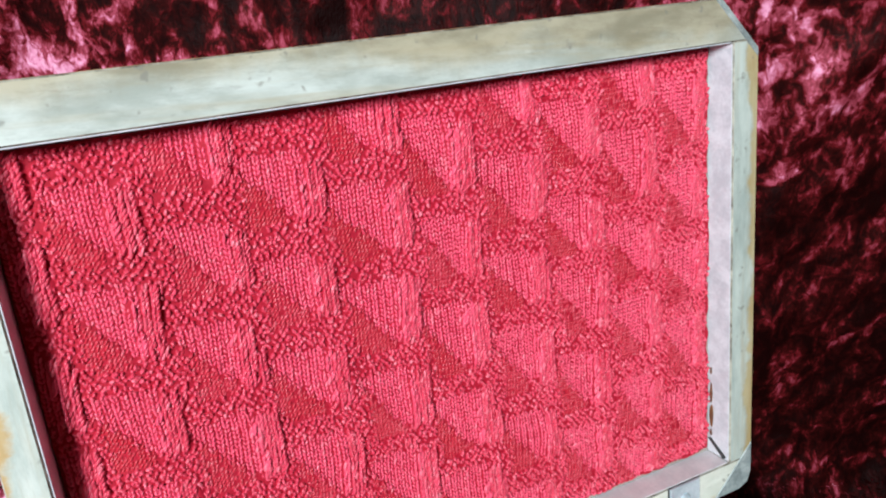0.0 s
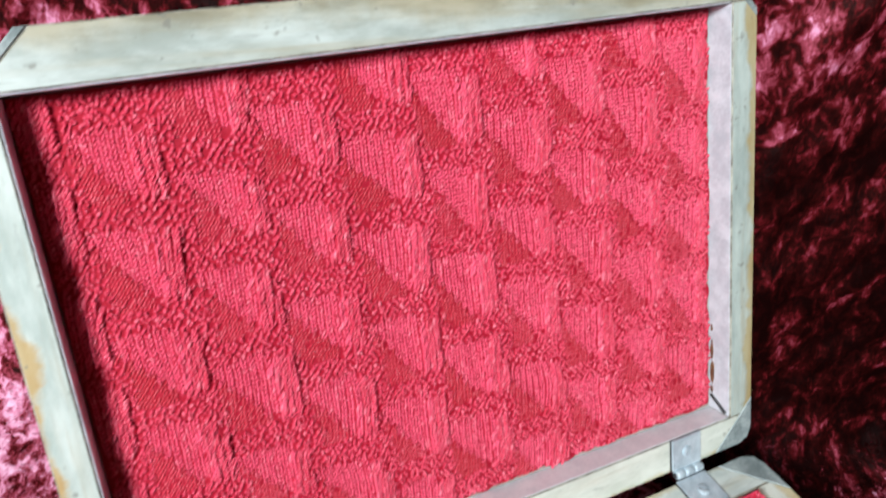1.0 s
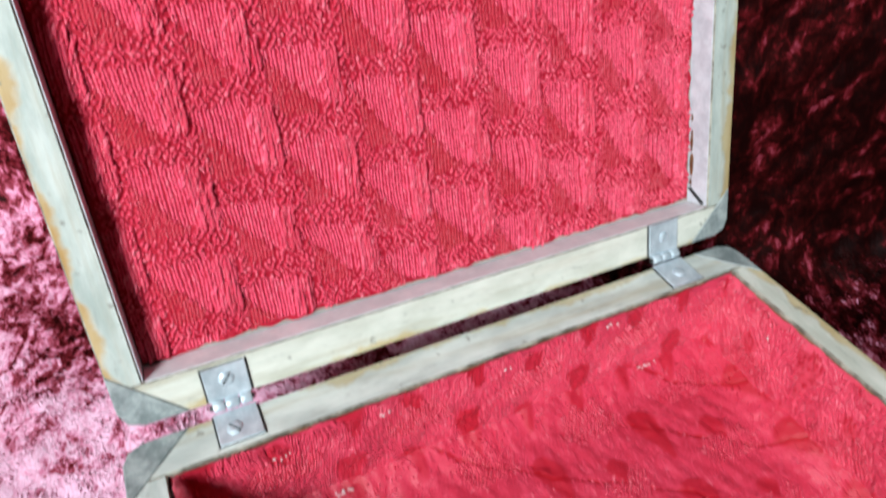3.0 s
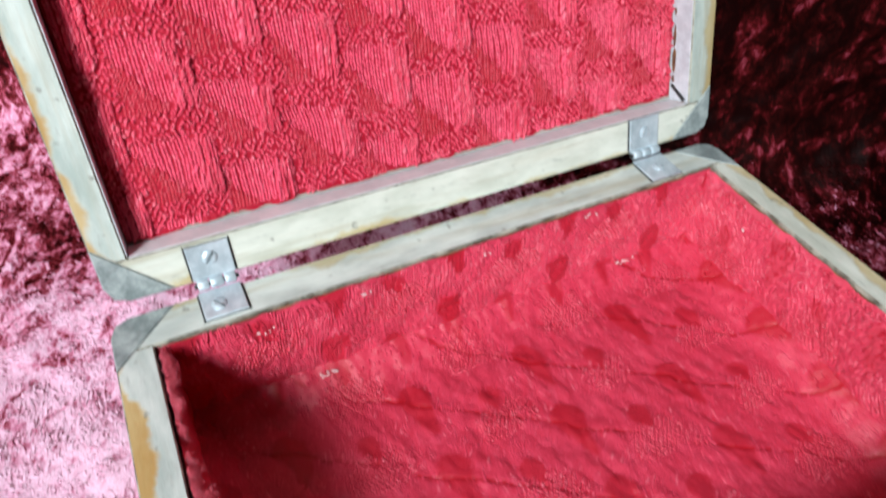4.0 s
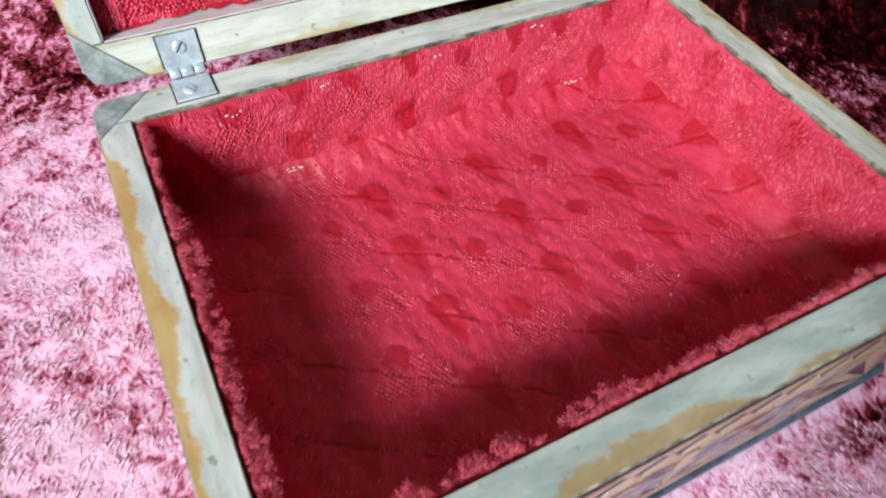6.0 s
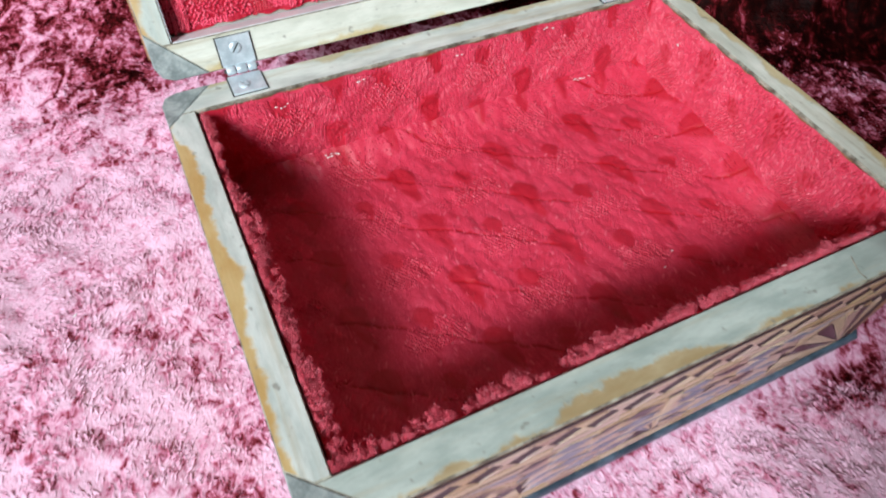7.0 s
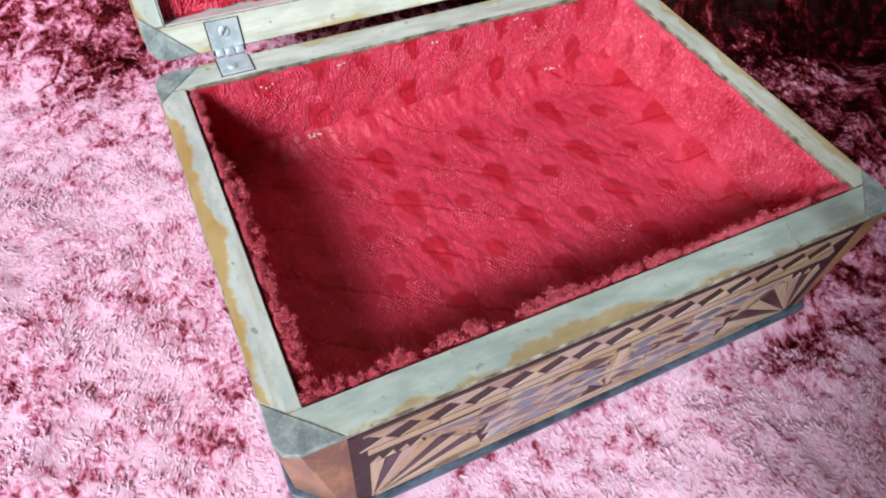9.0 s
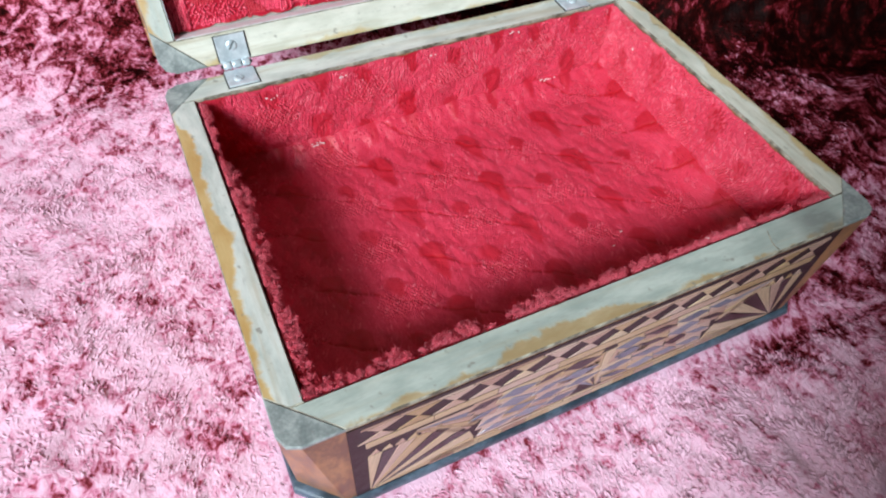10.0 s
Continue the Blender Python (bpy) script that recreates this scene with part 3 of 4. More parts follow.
def stitches(name, span_u, span_v, shift, lift, where, tall=1.0, pattern=regions, worn=0.22):
    """The loops of the knit as small leaning domes of yarn. where(u, v, w) gives places; lift(u, v) the sheet's height."""
    rng = np.random.default_rng(len(name) + int(1e4 * span_u[1]))
    du, dv = (0.00168, 0.00128) if pattern is leaves else (0.00208, 0.00128)
    gu, gv = np.meshgrid(np.arange(span_u[0] + du / 2, span_u[1] - du / 3, du), np.arange(span_v[0] + dv / 2, span_v[1] - dv / 3, dv))
    odd = (np.arange(gu.shape[0]) % 2)[:, None] + 0 * gu
    gu, gv, odd = gu.ravel(), gv.ravel(), odd.ravel()
    patch, rope, leaf, moss, lean, drop, _, _ = pattern(gu + shift[0], gv * shift[2] + shift[1])
    kind = np.argmax(np.stack([patch, rope, leaf, moss]) + 0.25 * rng.random((4, len(gu))), 0)
    parts = []
    for side in (-1, 1):
        r = rng.random((8, len(gu)))
        loose = np.where(kind == 3, 0.0003 if pattern is leaves else 0.0009, 0.00018)
        cu = gu + (r[0] - 0.5) * loose + 0.0022 * (fractal(gu * 60 + 2, gv * 60 + 6, 2, 4) - 0.5)
        cv = gv + (r[1] - 0.5) * loose
        ang = np.where(kind == 0, side * 0.42, np.where(kind == 1, 0.38 + side * 0.12, np.where(kind == 2, 0.55, side * (0.40 + 0.35 * r[2]) + 0.12))) + (r[3] - 0.5) * np.where(kind == 3, 1.5, 0.3)
        cu = cu + side * np.where(kind == 3, 0.00048, np.where(kind == 2, 0.00052, 0.00046)) + np.where((kind == 3) & (odd > 0), du / 2, 0)
        cv = cv + np.where(kind == 3, side * 0.00028, np.where(kind == 1, side * 0.0004, 0))
        ln = np.choose(kind, [0.00092, 0.00150, 0.00105, 0.00080]) * (0.75 + 0.5 * r[4])
        wd = np.choose(kind, [0.00043, 0.00056, 0.00050, 0.00055]) * (0.8 + 0.4 * r[5])
        ht = np.choose(kind, [0.00052, 0.00088, 0.00042, 0.00085]) * (0.6 + 0.8 * r[6]) * tall
        rise = np.choose(kind, [0.20, 0.25, 0.30, 0.40]) * (r[7] - 0.2)
        if pattern is leaves:
            # combed pile: longer strokes that lie together, turning from patch to patch
            comb = 1.9 * (fractal(gu * 85 + 4, gv * 85, 2, 3) - 0.5) + 0.25 + (r[3] - 0.5) * 0.5
            ang = np.where(kind == 3, comb * 0.5, comb)
            ln, ht = ln * np.choose(kind, [2.0, 1.5, 1.6, 0.95]), ht * np.choose(kind, [0.45, 0.6, 0.25, 0.50])
        some = r[1] < (np.choose(kind, [worn, 1.0, 0.36 * worn, 0.95]) if pattern is leaves else np.choose(kind, [1.0, 1.0, 0.95, 0.92]))
        parts.append([a[some] for a in (cu, cv, ang, ln, wd, ht, rise, leaf, patch)])
    cu, cv, ang, ln, wd, ht, rise, leaf, patch = (np.concatenate(a) for a in zip(*parts))
    if pattern is leaves:
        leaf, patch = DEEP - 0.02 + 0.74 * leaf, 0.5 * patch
    fray = 0.0022
    ok = (cu > span_u[0]) & (cu < span_u[1] - fray * value_noise(cv * 420, cv * 0 + 9, 3) ** 2) & (cv > span_v[0] + fray * value_noise(cu * 420, cu * 0 + 5, 6) ** 2) & (cv < span_v[1])
    cu, cv, ang, ln, wd, ht, rise, leaf, patch = (a[ok] for a in (cu, cv, ang, ln, wd, ht, rise, leaf, patch))
    t = np.array(DOME)
    along_, across = t[None, :, 1] * ln[:, None], t[None, :, 0] * wd[:, None]
    c, sn = np.cos(ang)[:, None], np.sin(ang)[:, None]
    u = cu[:, None] + across * c + along_ * sn
    v = cv[:, None] - across * sn + along_ * c
    w = lift(cu, cv)[:, None] + t[None, :, 2] * ht[:, None] + rise[:, None] * along_ * (t[None, :, 2] > 0) - 0.00012
    x, y, z = np.broadcast_arrays(*where(u, v, w))
    co = np.stack([x, y, z], -1).reshape(-1, 3)
    base = (np.arange(len(cu)) * len(DOME))[:, None]
    quads = (np.array(DOME_FACES[:6])[None] + base[:, :, None]).reshape(-1, 4)
    tris = (np.array(DOME_FACES[6:])[None] + base[:, :, None]).reshape(-1, 3)
    me = bpy.data.meshes.new(name)
    me.vertices.add(len(co))
    me.vertices.foreach_set("co", co.astype(np.float32).ravel())
    me.loops.add(quads.size + tris.size)
    me.loops.foreach_set("vertex_index", np.concatenate([quads.ravel(), tris.ravel()]).astype(np.int32))
    me.polygons.add(len(quads) + len(tris))
    starts = np.concatenate([np.arange(0, quads.size, 4), quads.size + np.arange(0, tris.size, 3)])
    me.polygons.foreach_set("loop_start", starts.astype(np.int32))
    me.update(calc_edges=True)
    me.validate()
    for key, val in (("leaf", leaf), ("smooth", patch)):
        at = me.attributes.new(key, "FLOAT", "POINT")
        at.data.foreach_set("value", np.repeat(val, len(DOME)).astype(np.float32))
    return me


box = tagged(new("inlaid_box"), "open straw-inlaid wooden box lined with red knit, standing on velvet", "box")

# inner opening and outer rim, rim top at z = 0
IX0, IX1, IY0, IY1 = 0.0, 0.207, -0.003, 0.143
OX0, OX1, OY0, OY1 = -0.0105, 0.2178, -0.0155, 0.156
BASE, FLOOR_IN = -0.0625, -0.0425


def ring3(pts, z):
    return [(x, y, z) for x, y in pts]


def rim_set(inner, outer, g, cf, cb, parent, top, thick, wear_and_dim, mats):
    """Four rim bars and four corner pieces on a rectangular opening."""
    x0, x1, y0, y1 = inner
    X0, X1, Y0, Y1 = outer
    kf, kb = g - (y0 - Y0), g - (Y1 - y1)
    bars = (
        ([(X0 + kf, y0), (X0 + g, Y0), (X1 - g, Y0), (X1 - kf, y0)], lambda x, y: (x, y0 - y)),
        ([(X0 + kb, y1), (X1 - kb, y1), (X1 - g, Y1), (X0 + g, Y1)], lambda x, y: (x + 0.5, y - y1)),
        ([(x0, y0), (x0, y1), (X0 + kb, y1), (X0, Y1 - g), (X0, Y0 + g), (X0 + kf, y0)], lambda x, y: (y + 1.0, x0 - x)),
        ([(x1, y0), (X1 - kf, y0), (X1, Y0 + g), (X1, Y1 - g), (X1 - kb, y1), (x1, y1)], lambda x, y: (y + 1.5, x - x1)),
    )
    for (pts, uv), (more, grow), mat in zip(bars, wear_and_dim, mats):
        worn_uv = lambda x, y: (uv(x, y)[0], uv(x, y)[1] + more + grow * x)
        bm = slab(pts, top - thick, top, 0.0004, worn_uv)
        bm.faces.ensure_lookup_table()
        for f in bm.faces[:2 * len(pts)]:
            f.material_index = 1
        bar = part("rim_bar", bm, mat, parent, "pale worn lacquered wooden rim with ochre edge")
        bar.data.materials.append(GRIME)
    for sx, sy, c in ((0, 0, cf), (1, 0, cf), (1, 1, cb), (0, 1, cb)):
        ax, dx = (X0, 1) if sx == 0 else (X1, -1)
        ay, dy = (Y0, 1) if sy == 0 else (Y1, -1)
        m = c * 0.30
        pts = [(ax, ay + dy * g), (ax + dx * g, ay), (ax + dx * c, ay), (ax + dx * m, ay + dy * m), (ax, ay + dy * c)]
        if c > 0.01:
            pts = pts[:3] + pts[4:]
        part("corner_piece", slab(pts, top - thick, top + 0.00005, 0.0004), GUSSET, parent, "grey stained triangular corner piece")


# body: cut corners that widen towards the base
out_top = octagon(OX0, OX1, OY0, OY1, 0.0058, 0.0058)
out_bot = octagon(OX0 + 0.0012, OX1 - 0.0012, OY0 + 0.0008, OY1 - 0.0008, 0.0135, 0.0135)
in_ring = octagon(IX0 - 0.0004, IX1 + 0.0004, IY0 - 0.0004, IY1 + 0.0004, 0.0006, 0.0006)
bm = loft([ring3(in_ring, FLOOR_IN - 0.004), ring3(in_ring, -0.0016), ring3(out_top, -0.0016), ring3(out_bot, -0.0575)], close=False)
bm.verts.ensure_lookup_table()
bm.faces.new(bm.verts[0:8])
bm.faces.new(bm.verts[24:32])
part("body", bm, LACQUER, box, "red-brown lacquered wooden body with cut corners")
rim_set((IX0, IX1, IY0, IY1), (OX0, OX1, OY0, OY1), 0.0185, 0.0058, 0.0058, box, 0.0, 0.0016, ((-0.0022, 0), (-0.0040, 0.012), (-0.0002, 0), (0.0012, 0)), (FRONT_RIM, BLUE_RIM, LEFT_RIM, CREAM_RIM))

# base moulding: a half-round band with cut corners
rows = []
for k in range(9):
    w = math.pi * (k / 8 - 0.5)
    grow = 0.0016 * math.cos(w)
    rows.append(ring3(octagon(OX0 + 0.0006 - grow, OX1 - 0.0006 + grow, OY0 + 0.0002 - grow, OY1 - 0.0002 + grow, 0.0130, 0.0130), (BASE - 0.0569) / 2 + math.sin(w) * (0.0569 + BASE) / -2))
bm = loft(rows, close=False)
bm.verts.ensure_lookup_table()
bm.faces.new(bm.verts[0:8])
bm.faces.new(bm.verts[64:72])
part("base_moulding", bm, MOULD, box, "dark blue-grey painted base moulding")


# lining of the box
def lining():
    step = 0.0006
    us = np.arange(IX0, IX1 + step / 2, step)
    vs = np.arange(IY0, IY1 + step / 2, step)
    U, V = np.meshgrid(us, vs)

    def lie(u, v):
        h, _, _ = knit(u, v, leaves)
        edge = np.minimum(np.minimum(u - IX0, IX1 - u), np.minimum(v - IY0, IY1 - v))
        ripple = (fractal(u * 260 + v * 90, v * 150 - u * 60, 2, 4) - 0.5) * 0.0014
        return FLOOR_IN + 0.45 * h + ripple - 0.0004 * crease(u, v) + 0.0024 * (fractal(u * 26, v * 26, 3, 1) - 0.5) + 0.009 * (1 - smooth01(edge, 0.0, 0.018)) ** 2

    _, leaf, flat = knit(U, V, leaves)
    # creases darkened in colour too, for the shade in their grooves
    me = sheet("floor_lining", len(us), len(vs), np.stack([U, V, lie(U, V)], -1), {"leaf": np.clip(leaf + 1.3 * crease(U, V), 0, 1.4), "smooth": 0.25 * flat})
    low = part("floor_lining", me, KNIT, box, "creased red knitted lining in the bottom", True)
    me = stitches("stitches", (IX0 + 0.001, IX1 - 0.001), (IY0 + 0.001, IY1 - 0.001), (0, 0, 1), lie, lambda u, v, w: (u, v, w), 0.85, leaves)
    tagged(part("stitches", me, KNIT, low, "", True), kind="stuff")
    depth = -FLOOR_IN
    ws = np.arange(0, depth + 0.001, step)
    for name, length, where in (
        ("back", IX1 - IX0, lambda s, w, d: (IX0 + s, IY1 - d, -w)),
        ("front", IX1 - IX0, lambda s, w, d: (IX1 - s, IY0 + d, -w)),
        ("left", IY1 - IY0, lambda s, w, d: (IX0 + d, IY0 + s, -w)),
        ("right", IY1 - IY0, lambda s, w, d: (IX1 - d, IY1 - s, -w)),
    ):
        ll = np.arange(0, length + step / 2, step)
        S, W = np.meshgrid(ll, ws)
        off = (-0.023 + 0.009 * (len(name) - 4), 0.031 + 0.012 * (len(name) - 4))

        def puff(a, b):
            h, _, _ = knit(a + off[0], off[1] - b, leaves)
            h = h + 0.00026 * value_noise(a * 420 + b * 50, b * 90, 4)
            full = 0.0016 * np.sin(np.pi * np.clip(b / depth, 0, 1)) + 0.0024 * (fractal(a * 45, b * 45, 2, len(name) % 8) - 0.4)
            return 0.0007 + smooth01(b, 0.0, 0.004) * (0.75 * h + full + 0.0019 * (fractal(a * 200 + b * 60, b * 150, 3, 3) - 0.5))

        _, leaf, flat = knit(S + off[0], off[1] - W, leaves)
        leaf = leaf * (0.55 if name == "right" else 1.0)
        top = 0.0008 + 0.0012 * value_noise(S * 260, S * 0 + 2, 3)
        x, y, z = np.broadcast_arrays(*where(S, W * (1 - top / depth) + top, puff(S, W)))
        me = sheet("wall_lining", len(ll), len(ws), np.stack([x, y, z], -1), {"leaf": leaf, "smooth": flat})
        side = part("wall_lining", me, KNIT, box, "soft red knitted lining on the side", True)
        if name in ("back", "right"):
            me = stitches("stitches_" + name, (0.001, length - 0.001), (0.0022, depth - 0.002), (off[0], off[1], -1), puff, where, 2.2, leaves, 0.85)
            tagged(part("stitches", me, KNIT, side, "", True), kind="stuff")


lining()


def tufts(count, spot, size, seed):
    """Small curled yarn ends joined into one fringe."""
    rng = random.Random(seed)
    verts, faces = [], []
    for _ in range(count):
        o = Vector(spot(rng))
        d = Vector((rng.gauss(0, 1), rng.gauss(0, 1), rng.gauss(0, 0.8))).normalized()
        e = d.orthogonal().normalized()
        f = d.cross(e)
        ln, r = size * rng.uniform(0.6, 1.5), size * rng.uniform(0.045, 0.085)
        bow = rng.uniform(0.05, 0.35) * ln
        base = len(verts)
        for k in range(3):
            t = k / 2
            c = o + d * ln * (t - 0.5) + e * bow * math.sin(math.pi * t)
            rr = r * (0.55 + 0.45 * math.sin(math.pi * (0.15 + 0.7 * t)))
            for j in range(4):
                w = 2 * math.pi * j / 4
                verts.append(c + (e * math.cos(w) + f * math.sin(w)) * rr)
        for k in range(2):
            for j in range(4):
                a, b = base + k * 4 + j, base + k * 4 + (j + 1) % 4
                faces.append((a, b, b + 4, a + 4))
        faces.append(tuple(base + j for j in range(3, -1, -1)))
        faces.append(tuple(base + 8 + j for j in range(4)))
    me = bpy.data.meshes.new("fringe")
    me.from_pydata(verts, [], faces)
    return me


def along(rng, length, k):
    """A place along the edge: the yarn ends stand in clumps with thinner stretches between."""
    while True:
        s = rng.random() * length
        full = float(value_noise(np.array(s * 62), np.array(3.3), k)) * 0.40 + float(value_noise(np.array(s * 210), np.array(1.3), k)) * 0.36 + 0.14
        if rng.random() < (full - 0.30) / 0.35:
            return s, 0.20 + 1.0 * min(full, 0.72)


def clumps(count, length, k, seed):
    """Places of the yarn ends along an edge: distance along, reach into the box, lift, size."""
    rng = random.Random(seed)
    out = []
    for _ in range(count):
        s, full = along(rng, length, k)
        out.append((s, rng.random() ** 1.6 * 0.0054 * full, 0.0016 * full - rng.random() * 0.0052, rng.uniform(0.0004, 0.00085)))
    return out


FRONT_ENDS, LEFT_ENDS = clumps(330, 0.205, 2, 31), clumps(260, 0.143, 5, 32)


def front_spot(rng):
    s, d, z, r = FRONT_ENDS[rng.randrange(len(FRONT_ENDS))]
    d = d * (1 - 0.45 * float(smooth01(s, 0.07, 0.11)))
    return (0.001 + s + rng.gauss(0, r), IY0 + 0.0012 + abs(d + rng.gauss(0, r)), z + rng.gauss(0, r))


def left_spot(rng):
    s, d, z, r = LEFT_ENDS[rng.randrange(len(LEFT_ENDS))]
    d = 1.1 * d * (1 - 0.5 * float(smooth01(s, 0.08, 0.12)))
    return (IX0 + 0.0012 + abs(d + rng.gauss(0, r)), IY0 + 0.001 + s + rng.gauss(0, r), z + rng.gauss(0, r))


for spot, n, seed in ((front_spot, 12000, 3), (left_spot, 10000, 4)):
    tagged(part("fringe", tufts(n, spot, 0.0012, seed), FLUFF, box, "frayed red yarn fringe along the rim", True), kind="stuff")

# specks of dried glue on the lining
rng = random.Random(11)
for cx, cy, cz, wide, n in ((0.0487, 0.1388, -0.0356, 0.005, 9), (0.172, 0.1395, -0.034, 0.0045, 8), (0.148, 0.1405, -0.0015, 0.003, 5), (0.062, 0.139, -0.002, 0.0015, 3), (0.105, 0.139, -0.002, 0.0015, 3), (0.030, 0.139, -0.004, 0.003, 4), (0.144, 0.035, -0.0405, 0.0006, 1), (0.151, 0.040, -0.0405, 0.0006, 1), (0.148, 0.001, -0.0005, 0.0012, 2), (0.202, 0.117, -0.010, 0.001, 2)):
    bm = bmesh.new()
    for _ in range(n):
        m = Matrix.Translation((cx + rng.uniform(-wide, wide), cy - 0.0012 + rng.uniform(-0.0004, 0.0004), cz + rng.uniform(-0.0006, 0.0006))) @ Matrix.Diagonal((rng.uniform(0.5, 1.1), 0.5, rng.uniform(0.4, 0.8), 1))
        bmesh.ops.create_icosphere(bm, subdivisions=1, radius=0.0006, matrix=m)
    part("glue_speck", bm, GLUE, box, "white specks of dried glue")

# ---- lid, leaning back on its hinges ----
LU = Vector((0, 0.0505, 0.1383)).normalized()
LN = Vector((0, -LU.z, LU.y))
LID = Matrix(((1, LU.x, LN.x, 0), (0, LU.y, LN.y, 0.164), (0, LU.z, LN.z, 0.0145), (0, 0, 0, 1)))
lid = new("lid")
lid.parent = box
lid.matrix_local = LID
tagged(lid, "lid standing open, leaning back, lined with red knit")
LI = (0.0, 0.2085, 0.0, 0.148)
LO = (-0.0087, 0.2195, -0.0130, 0.1612)


# the lid's front edge (far from the hinges) has the wide cut corners
def lid_ring(grow, ct, cb):
    return octagon(LO[0] - grow, LO[1] + grow, LO[2] - grow, LO[3] + grow, cb, ct)


lin = octagon(LI[0] - 0.0004, LI[1] + 0.0004, LI[2] - 0.0004, LI[3] + 0.0004, 0.0006, 0.0006)
bm = loft([ring3(lin, -0.0105), ring3(lin, -0.0016), ring3(lid_ring(0, 0.0158, 0.0060), -0.0016), ring3(lid_ring(-0.0008, 0.0158, 0.0075), -0.0115)], close=False)
bm.verts.ensure_lookup_table()
bm.faces.new(bm.verts[0:8])
bm.faces.new(bm.verts[24:32])
part("frame", bm, WOOD, lid, "pale wooden lid frame")
part("top_panel", slab(lid_ring(0.0008, 0.0158, 0.0075), -0.0150, -0.0117, 0.0006), LACQUER, lid, "red-brown lacquered top panel")
# upper bar browns towards one end: smudges, and dimmer light painted in
rim_set(LI, LO, 0.0185, 0.0060, 0.0158, lid, 0.0, 0.0016, ((-0.0034, 0), (-0.0032, 0.050), (0.0010, 0), (0.0010, 0)), (CREAM_RIM, BROWN_RIM, RIM, GREY_RIM))


def paper_strip(x0, x1, y0, y1, mat=PAPER):
    part("lining_paper", box_bm(x0, x1, y0, y1, -0.0103, -0.0004, 0.0001), mat, lid, "greyish white paper strip inside the lid")


paper_strip(LI[1] - 0.0004, LI[1] - 0.00005, LI[2] + 0.0006, LI[3] - 0.0006)
paper_strip(LI[0] + 0.00005, LI[0] + 0.0004, LI[2] + 0.0006, LI[3] - 0.0006)
paper_strip(LI[0] + 0.0006, LI[1] - 0.0006, LI[2] + 0.00005, LI[2] + 0.0004, WHITE_PAPER)
paper_strip(LI[0] + 0.0006, LI[1] - 0.0006, LI[3] - 0.0004, LI[3] - 0.00005)

step = 0.0006
us = np.arange(0.0006, 0.2078, step)
vs = np.arange(0.0006, 0.1475, step)
U, V = np.meshgrid(us, vs)


def lid_lie(u, v):
    edge = np.minimum(np.minimum(u, LI[1] - u), np.minimum(v, LI[3] - v))
    return -0.0100 + 0.0022 * smooth01(edge, 0.0, 0.02) + knit(u, v)[0]


_, leaf, flat = knit(U, V)
rag = 0.0012 * (value_noise(U * 0 + 3, V * 330, 2) - 0.3) * smooth01(U, 0.2, 0.2078)
rag2 = 0.0016 * value_noise(U * 260, V * 0 + 1, 4) * (1 - smooth01(V, 0.0, 0.008))
me = sheet("knit_lining", len(us), len(vs), np.stack([U - rag, V + rag2, lid_lie(U, V)], -1), {"leaf": leaf, "smooth": flat})
cover = part("knit_lining", me, KNIT_SHADE, lid, "red patterned knit lining glued in the lid", True)
me = stitches("stitches", (0.0008, 0.2076), (0.0016, 0.1470), (0, 0, 1), lid_lie, lambda u, v, w: (u, v, w))
tagged(part("stitches", me, KNIT, cover, "", True), kind="stuff")


# the lid is a little out of square: its upper bar climbs towards one end
def rack(me):
    co = np.empty(len(me.vertices) * 3, np.float32)
    me.vertices.foreach_get("co", co)
    co = co.reshape(-1, 3)
    co[:, 1] += np.clip(co[:, 1] / 0.148, 0, None) * (-0.0039 + 0.0067 * np.clip(co[:, 0] / 0.2085, -0.05, 1.05))
    me.vertices.foreach_set("co", co.ravel())
    me.update()


for piece in lid.children_recursive:
    rack(piece.data)


# ---- hinges ----
AX_Y, AX_Z = 0.1578, 0.0022


def barrel(x0, x1, y, z, r, sides=14):
    rows = []
    for x, rr in ((x0, r * 0.86), (x0 + 0.0003, r), (x1 - 0.0003, r), (x1, r * 0.86)):
        rows.append([(x, y + rr * math.cos(2 * math.pi * k / sides), z + rr * math.sin(2 * math.pi * k / sides)) for k in range(sides)])
    bm = loft(rows, close=False)
    bm.verts.ensure_lookup_table()
    bm.faces.new(bm.verts[0:sides])
    bm.faces.new(bm.verts[3 * sides:4 * sides])
    return bm


def screw(parent, at, turn):
    """A slotted, slightly domed screw head on a leaf; at: pose on the leaf."""
    r, gap, sides = 0.0022, 0.00030, 16
    bm = bmesh.new()
    for side in (1, -1):
        w0 = math.asin(gap / r)
        ring = [(r * math.cos(w0 + (math.pi - 2 * w0) * k / sides), side * r * math.sin(w0 + (math.pi - 2 * w0) * k / sides)) for k in range(sides + 1)]
        lo = [bm.verts.new((x, y, 0.0)) for x, y in ring]
        mid = [bm.verts.new((x * 0.97, y * 0.97, 0.0004)) for x, y in ring]
        hi = [bm.verts.new((x * 0.6, side * gap + (y - side * gap) * 0.6, 0.00075)) for x, y in ring]
        for a, b in ((lo, mid), (mid, hi)):
            for i in range(sides):
                bm.faces.new((a[i], a[i + 1], b[i + 1], b[i]))
            bm.faces.new((a[0], a[-1], b[-1], b[0]))
        bm.faces.new(hi)
    head = part("screw", bm, STEEL, parent, "slotted steel screw head")
    head.matrix_local = at @ pose(0, 0, 0, 0, 0, turn)
    bm = slab([(0.0021 * math.cos(2 * math.pi * k / 16), 0.0021 * math.sin(2 * math.pi * k / 16)) for k in range(16)], 0.0, 0.0002, 0.00005)
    slot = part("screw_slot", bm, BLACK, parent, "dark slot of the screw")
    slot.matrix_local = at.copy()


